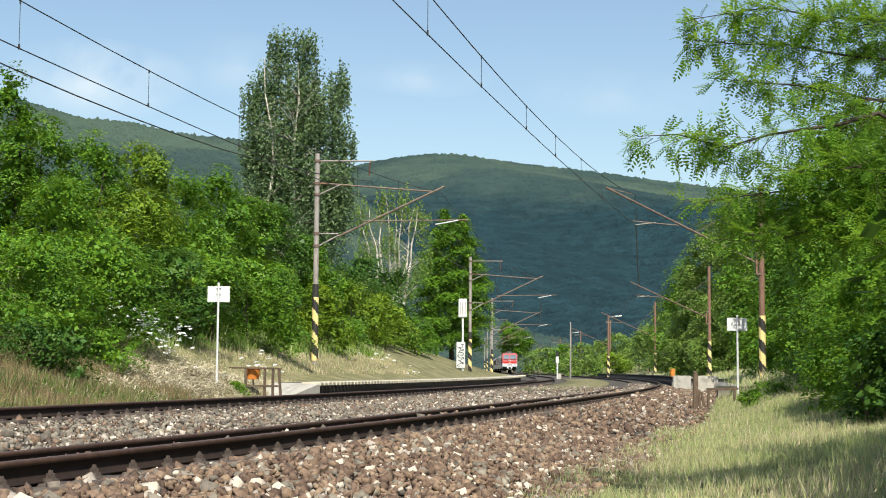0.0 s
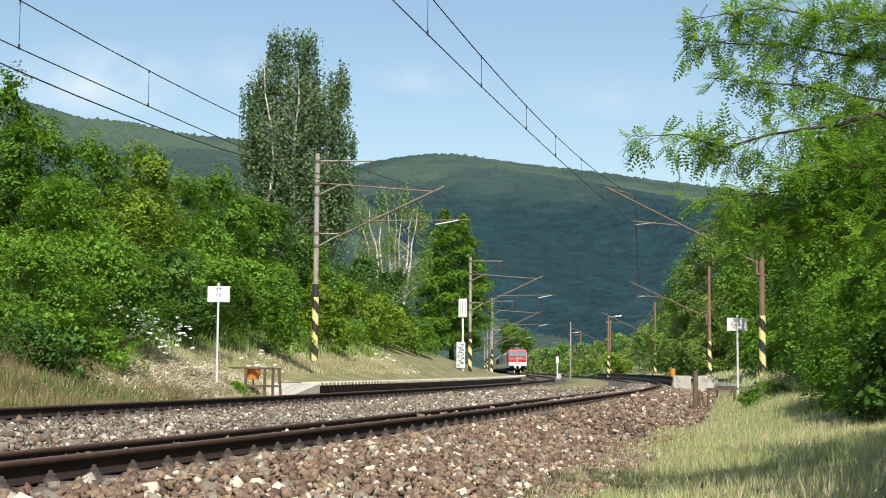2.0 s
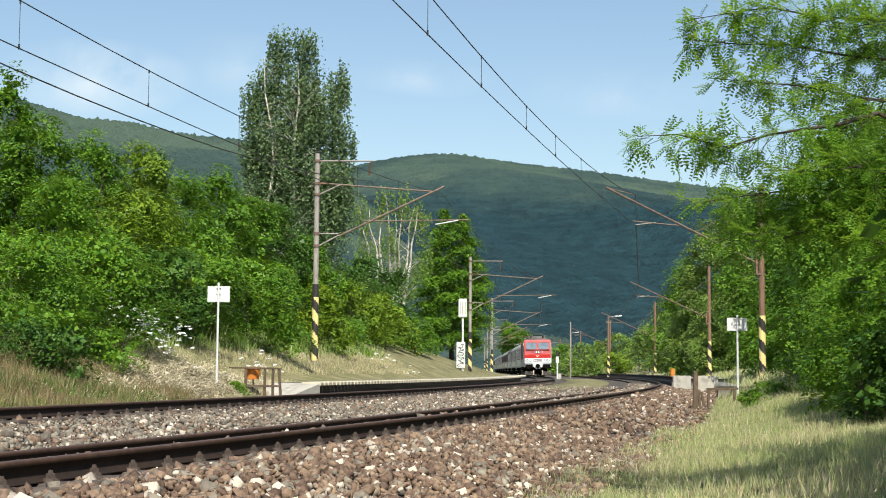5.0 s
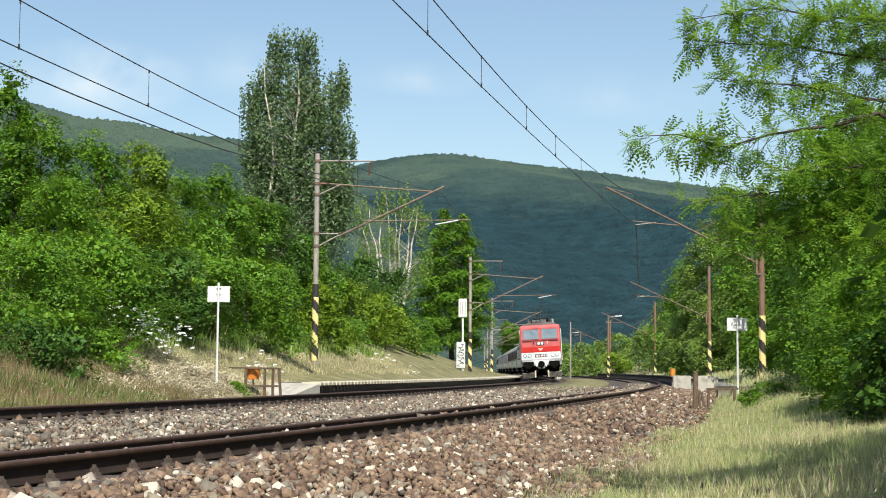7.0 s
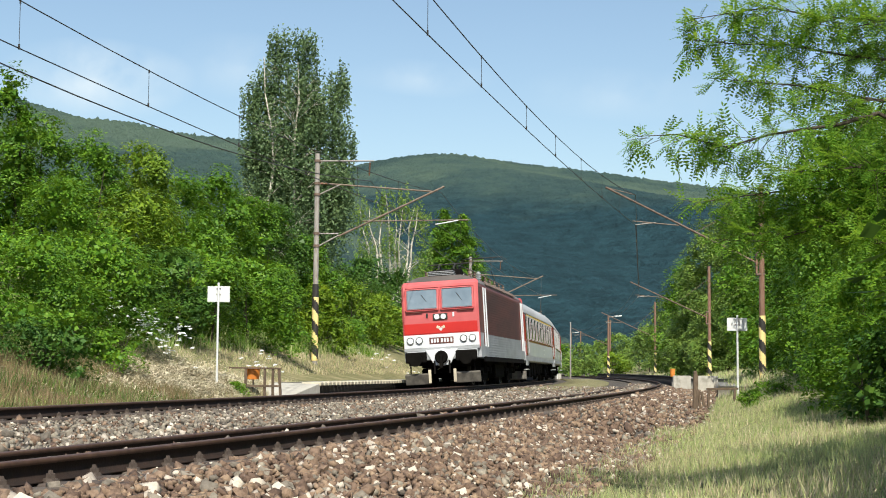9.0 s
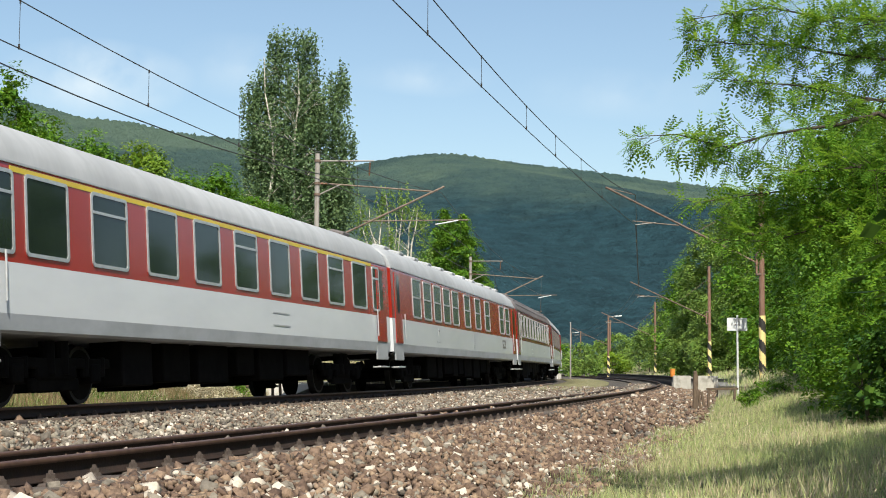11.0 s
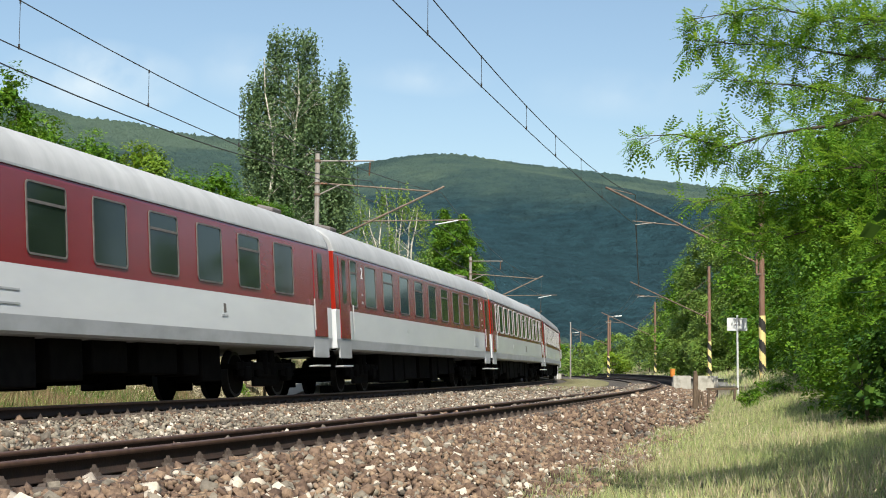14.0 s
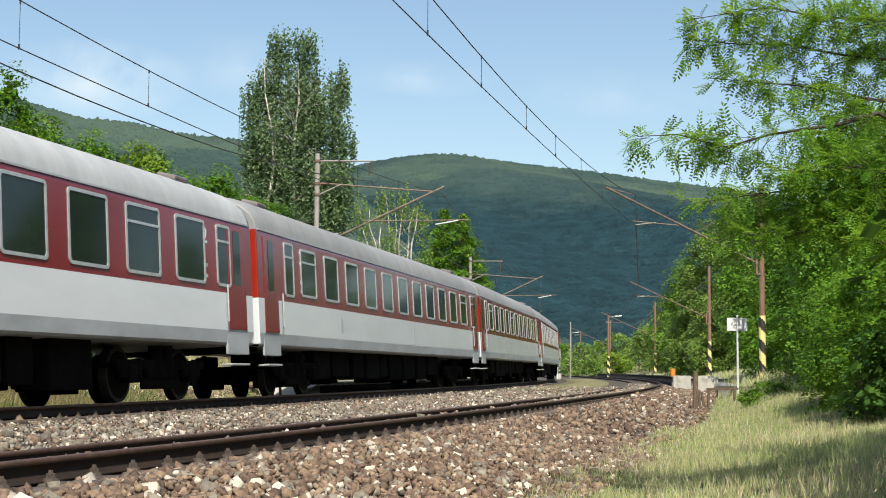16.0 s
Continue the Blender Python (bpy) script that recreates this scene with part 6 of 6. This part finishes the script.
            q = bmesh.new()
            tube(q, (h + 0.08, y, 1.78), (h + 0.095, y, 1.78), 0.11, seg=24)
            q.transform(T)
            part("lens", q, M_LAMPG, rim)
        cab("number_plate", (0.02, 0.92, 0.24), (h + 0.05, 0, 1.75), M_RED_S, bevel=0.008, parent=front)
        for k, y in enumerate((-0.36, -0.25, -0.14, 0.02, 0.13, 0.24, 0.38)):
            cab("number_bar", (0.012, 0.075, 0.15), (h + 0.062, y, 1.75), M_CWHITE, bevel=0.004, parent=front)
        # buffer beam, buffers, coupling, plough
        cab("buffer_beam", (0.25, 2.7, 0.35), (h - 0.02, 0, 1.2), M_CGREY, bevel=0.04)
        for y in (-0.95, 0.95):
            cab("buffer_shield", (0.3, 0.78, 0.4), (h + 0.3, y, 1.14), M_UNDER, bevel=0.05)
            q = bmesh.new()
            tube(q, (h, y, 1.05), (h + 0.45, y, 1.05), 0.12, seg=16)
            tube(q, (h + 0.44, y, 1.05), (h + 0.5, y, 1.05), 0.24, seg=22)
            q.transform(T)
            part("buffer", q, M_UNDER, e)
            cab("plough", (0.12, 0.95, 0.42), (h + 0.12, y * 1.0, 0.34), M_PLOW, (0, 18, 0), 0.03)
            cab("step_rail", (0.05, 0.05, 0.75), (h + 0.1, y * 1.27, 0.82), M_UNDER_G, bevel=0.01)
            cab("marker_post", (0.06, 0.11, 0.5), (h + 0.25, y * 0.5, 0.42), M_EDGE, bevel=0.02)
            cab("hose", (0.07, 0.07, 0.5), (h + 0.2, y * 0.3, 0.75), M_UNDER_G, bevel=0.02)
        q = bmesh.new()
        tube(q, (h + 0.02, 0, 1.12), (h + 0.2, 0, 1.12), 0.33, 0.26, seg=24)
        q.transform(T)
        cup = part("coupler_housing", q, M_CWHITE, e)
        q = bmesh.new()
        tube(q, (h + 0.18, 0, 1.12), (h + 0.3, 0, 1.1), 0.22, seg=16)
        tube(q, (h + 0.29, 0, 1.12), (h + 0.36, 0, 1.12), 0.25, 0.2, seg=18)
        box(q, (0.2, 0.12, 0.5), (h + 0.38, 0, 0.95), bevel=0.03)
        q.transform(T)
        part("coupler", q, M_UNDER, cup)
        for y in (-0.6, 0.6):
            q = bmesh.new()
            sd = 1 if y > 0 else -1
            ra = [[q.verts.new((h + dx, sd * yy, z)) for yy, z in ((0.0, 1.42), (0.62, 1.42), (0.3, 0.84), (0.0, 0.8))] for dx in (0.06, 0.14)]
            q.faces.new(ra[0])
            q.faces.new(ra[1])
            for k in range(4):
                q.faces.new((ra[0][k], ra[0][(k + 1) % 4], ra[1][(k + 1) % 4], ra[1][k]))
            bmesh.ops.recalc_face_normals(q, faces=q.faces)
            q.transform(T)
            part("skirt", q, M_CWHITE, e)
    # roof gear
    for x, up in ((5.0, 0.2), (-5.0, 0.95)):
        q = bmesh.new()
        for y in (-0.55, 0.55):
            tube(q, (x - 0.9, y, 4.42), (x + 0.9, y, 4.42), 0.022, seg=8)
            tube(q, (x - 0.8, y, 4.42), (x + 0.9, y * 0.9, 4.48 + 0.7 * up), 0.015, seg=8)
            tube(q, (x + 0.9, y * 0.9, 4.48 + 0.7 * up), (x - 0.5, y * 0.8, 4.55 + 1.35 * up), 0.012, seg=8)
        for dx in (-0.9, 0.9):
            tube(q, (x + dx, -0.55, 4.42), (x + dx, 0.55, 4.42), 0.022, seg=8)
        tube(q, (x - 0.5, -0.9, 4.58 + 1.35 * up), (x - 0.5, 0.9, 4.58 + 1.35 * up), 0.015, seg=8)
        tube(q, (x - 0.3, -0.75, 4.58 + 1.35 * up), (x - 0.3, 0.75, 4.58 + 1.35 * up), 0.015, seg=8)
        for y in (-0.9, 0.9):
            tube(q, (x - 0.5, y, 4.58 + 1.35 * up), (x - 0.5, y * 1.2, 4.42 + 1.35 * up), 0.012, seg=8)
        for y in (-0.3, 0.3):
            for k in range(6):
                a0, a1 = math.pi * k / 6, math.pi * (k + 1) / 6
                tube(q, (x + 0.5 + 0.4 * math.cos(a0), y, 4.42 + 0.32 * math.sin(a0)), (x + 0.5 + 0.4 * math.cos(a1), y, 4.42 + 0.32 * math.sin(a1)), 0.03, seg=8)
        pg = part("pantograph", q, M_BLK, e)
        for dx in (-0.8, 0.8):
            for y in (-0.5, 0.5):
                q = bmesh.new()
                for k in range(3):
                    tube(q, (x + dx, y, 4.2 + 0.07 * k), (x + dx, y, 4.25 + 0.07 * k), 0.09, 0.06, seg=10)
                part("insulator", q, mat("brown_porcelain", (0.2, 0.1, 0.06), (0.15, 0.07, 0.04), 0.25, big=0), pg)
    for x in (7.0, -7.0):
        q = bmesh.new()
        box(q, (0.5, 0.95, 0.22), (x, 0, 4.3), bevel=0.03)
        ob = part("air_conditioner", q, M_BLK, e)
        for k in range(3):
            q = bmesh.new()
            box(q, (0.54, 0.99, 0.02), (x, 0, 4.25 + 0.06 * k), bevel=0.006)
            part("louvre", q, M_CGREY, ob)
    for k in range(4):
        q = bmesh.new()
        box(q, (1.3, 1.4, 0.24), (-2.6 + 1.75 * k, 0, 4.28), bevel=0.03)
        part("resistor_box", q, M_UNDER_G, e)
    for sg in (-1, 1):
        q = bmesh.new()
        tube(q, (-5.6, sg * 0.85, 4.52), (5.9, sg * 0.85, 4.52), 0.02, seg=8)
        part("busbar", q, M_RUST, e)
        for k in range(8):
            q = bmesh.new()
            x = -5.3 + 1.55 * k
            tube(q, (x, sg * 0.85, 4.12), (x, sg * 0.85, 4.52), 0.035, seg=8)
            for j in range(3):
                tube(q, (x, sg * 0.85, 4.24 + 0.08 * j), (x, sg * 0.85, 4.28 + 0.08 * j), 0.08, 0.06, seg=10)
            part("insulator", q, M_RUST, e)
    q = bmesh.new()
    box(q, (0.7, 1.1, 0.3), (6.1, 0.1, 4.36), bevel=0.05)
    part("air_tank", q, M_UNDER_G, e)
    for y in (-0.35, 0.35, 0.95):
        q = bmesh.new()
        tube(q, (3.6, y, 4.2), (3.6, y, 4.55), 0.06, seg=8)
        for k in range(4):
            tube(q, (3.6, y, 4.25 + 0.07 * k), (3.6, y, 4.28 + 0.07 * k), 0.11, seg=10)
        part("insulator", q, M_FRAME_W, e)
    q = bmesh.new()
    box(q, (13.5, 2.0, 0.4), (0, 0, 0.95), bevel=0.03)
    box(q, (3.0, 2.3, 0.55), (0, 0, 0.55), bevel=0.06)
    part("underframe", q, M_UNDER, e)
    for x in (-4.2, 4.2):
        bo = put("bogie", BOGIE_L, e, pose(x, 0, 0))
        for dx in (-1.6, 1.6):
            put("wheelset", WHEEL_L, bo, pose(dx, 0, 0.6))
    return e


VEHICLES.append(loco())
GEN = [(3.2, 1.62, 0.9, 0.03, "g"), (3.2, 1.42, 0.9, 0.03, "g"), (-5.0, 1.7, 0.12, 0.16, "d"), (-5.0, 1.55, 0.3, 0.04, "g")]


def row(start, pitch, kinds, *extra):
    """Places of the windows, measured from a coach's front."""
    return [(start + pitch * k, q) for k, q in enumerate(kinds)] + list(extra)


KINDS = [
    (row(3.07, 2.08, "fhffhffhf", (1.75, "n"), (21.3, "n")), "w", M_RED_O, M_ROOF, "first class coach, red and white with yellow stripe", dict(yellow=True, marks=[(-2.0, 1.72, 1.1, 0.03, "g"), (-2.0, 1.46, 1.1, 0.03, "g")])),
    (row(3.9, 1.735, "mmmmm", (13.4, "m"), (15.9, "m"), (18.35, "m"), (22.5, "m"), (24.25, "m")), "w", M_RED_O, M_ROOF, "orange-red service coach with dark framed windows", dict(marks=[(-9.2, 1.66, 0.9, 0.34, "d"), (-9.1, 1.7, 0.5, 0.1, "w"), (-9.3, 1.6, 0.4, 0.06, "w"), (-1.05, 1.62, 0.04, 0.66, "g"), (6.35, 1.74, 0.1, 0.26, "g"), (6.28, 1.8, 0.22, 0.05, "d"), (6.35, 1.46, 0.7, 0.05, "g")] + [(-1.05, 1.34 + 0.08 * k, 0.4, 0.035, "g") for k in range(8)], vents=9)),
    (row(3.66, 1.72, "bssssbbssb", (2.15, "n"), (20.76, "n")), "w", M_RED, M_ROOF_D, "faded red and white coach with ribbed dark roof", dict(ribs=True, digits=(-9.9,), marks=GEN)),
    (row(3.95, 2.08, "sbsbsbsbs", (2.35, "n")), "d", M_RED, M_ROOF, "red and white coach with dark framed windows", dict(digits=(8.85,), marks=GEN)),
    (row(3.88, 2.08, "sbsbsbsbs", (2.1, "n")), "d", M_RED, M_ROOF, "red and white second class coach with grey roof", dict(digits=(9.0, -9.85), marks=[(3.6, 1.66, 0.25, 0.1, "g"), (-8.4, 1.6, 0.9, 0.34, "g")])),
    (row(3.95, 1.955, "fffffhffhf", (2.4, "n"), (23.1, "n")), "w", M_RED, M_ROOF, "red and white coach with pale window frames", dict(digits=(9.35, -9.8), marks=[(4.0, 1.62, 0.16, 0.2, "g"), (-2.0, 1.6, 0.5, 0.28, "d")])),
    (row(3.92, 1.93, "bsssssssssb", (2.44, "n"), (24.97, "n")), "w", M_RED, M_ROOF_M, "red and white coach with sooty grey roof", dict(digits=(9.9,), marks=[(6.6, 1.6, 0.16, 0.32, "g"), (-1.6, 1.55, 0.1, 0.5, "g")])),
    (row(3.9, 1.93, "bsssbssssb", (2.4, "n"), (23.4, "n")), "w", M_RED, M_ROOF_M, "red and white coach with mid grey roof", dict(marks=GEN)),
    (row(3.9, 1.9, "bsssbssssb", (2.4, "n"), (23.0, "n")), "w", M_RED, M_ROOF_M, "red and white coach near the train's end", dict(marks=GEN)),
    (row(3.9, 2.08, "sbsbsbsbs", (2.3, "n")), "d", M_RED, M_ROOF, "red and white last coach with grey roof", dict(marks=GEN)),
]
for i, (wins, key, red, roof, label, opts) in enumerate(KINDS):
    VEHICLES.append(coach(i, CUTS[i + 2] - CUTS[i + 1] - 0.62, wins, key, red, roof, label, **opts))


def motions():
    """The whole train runs along the far track at an even pace."""
    for i, e in enumerate(VEHICLES):
        rows = []
        for k in range(33):
            t = k * 0.5
            f = front_s(t) + CUTS[i]
            rows.append((t, rail_pose(f, f + CUTS[i + 1] - CUTS[i])))
        walk(e, rows)


motions()
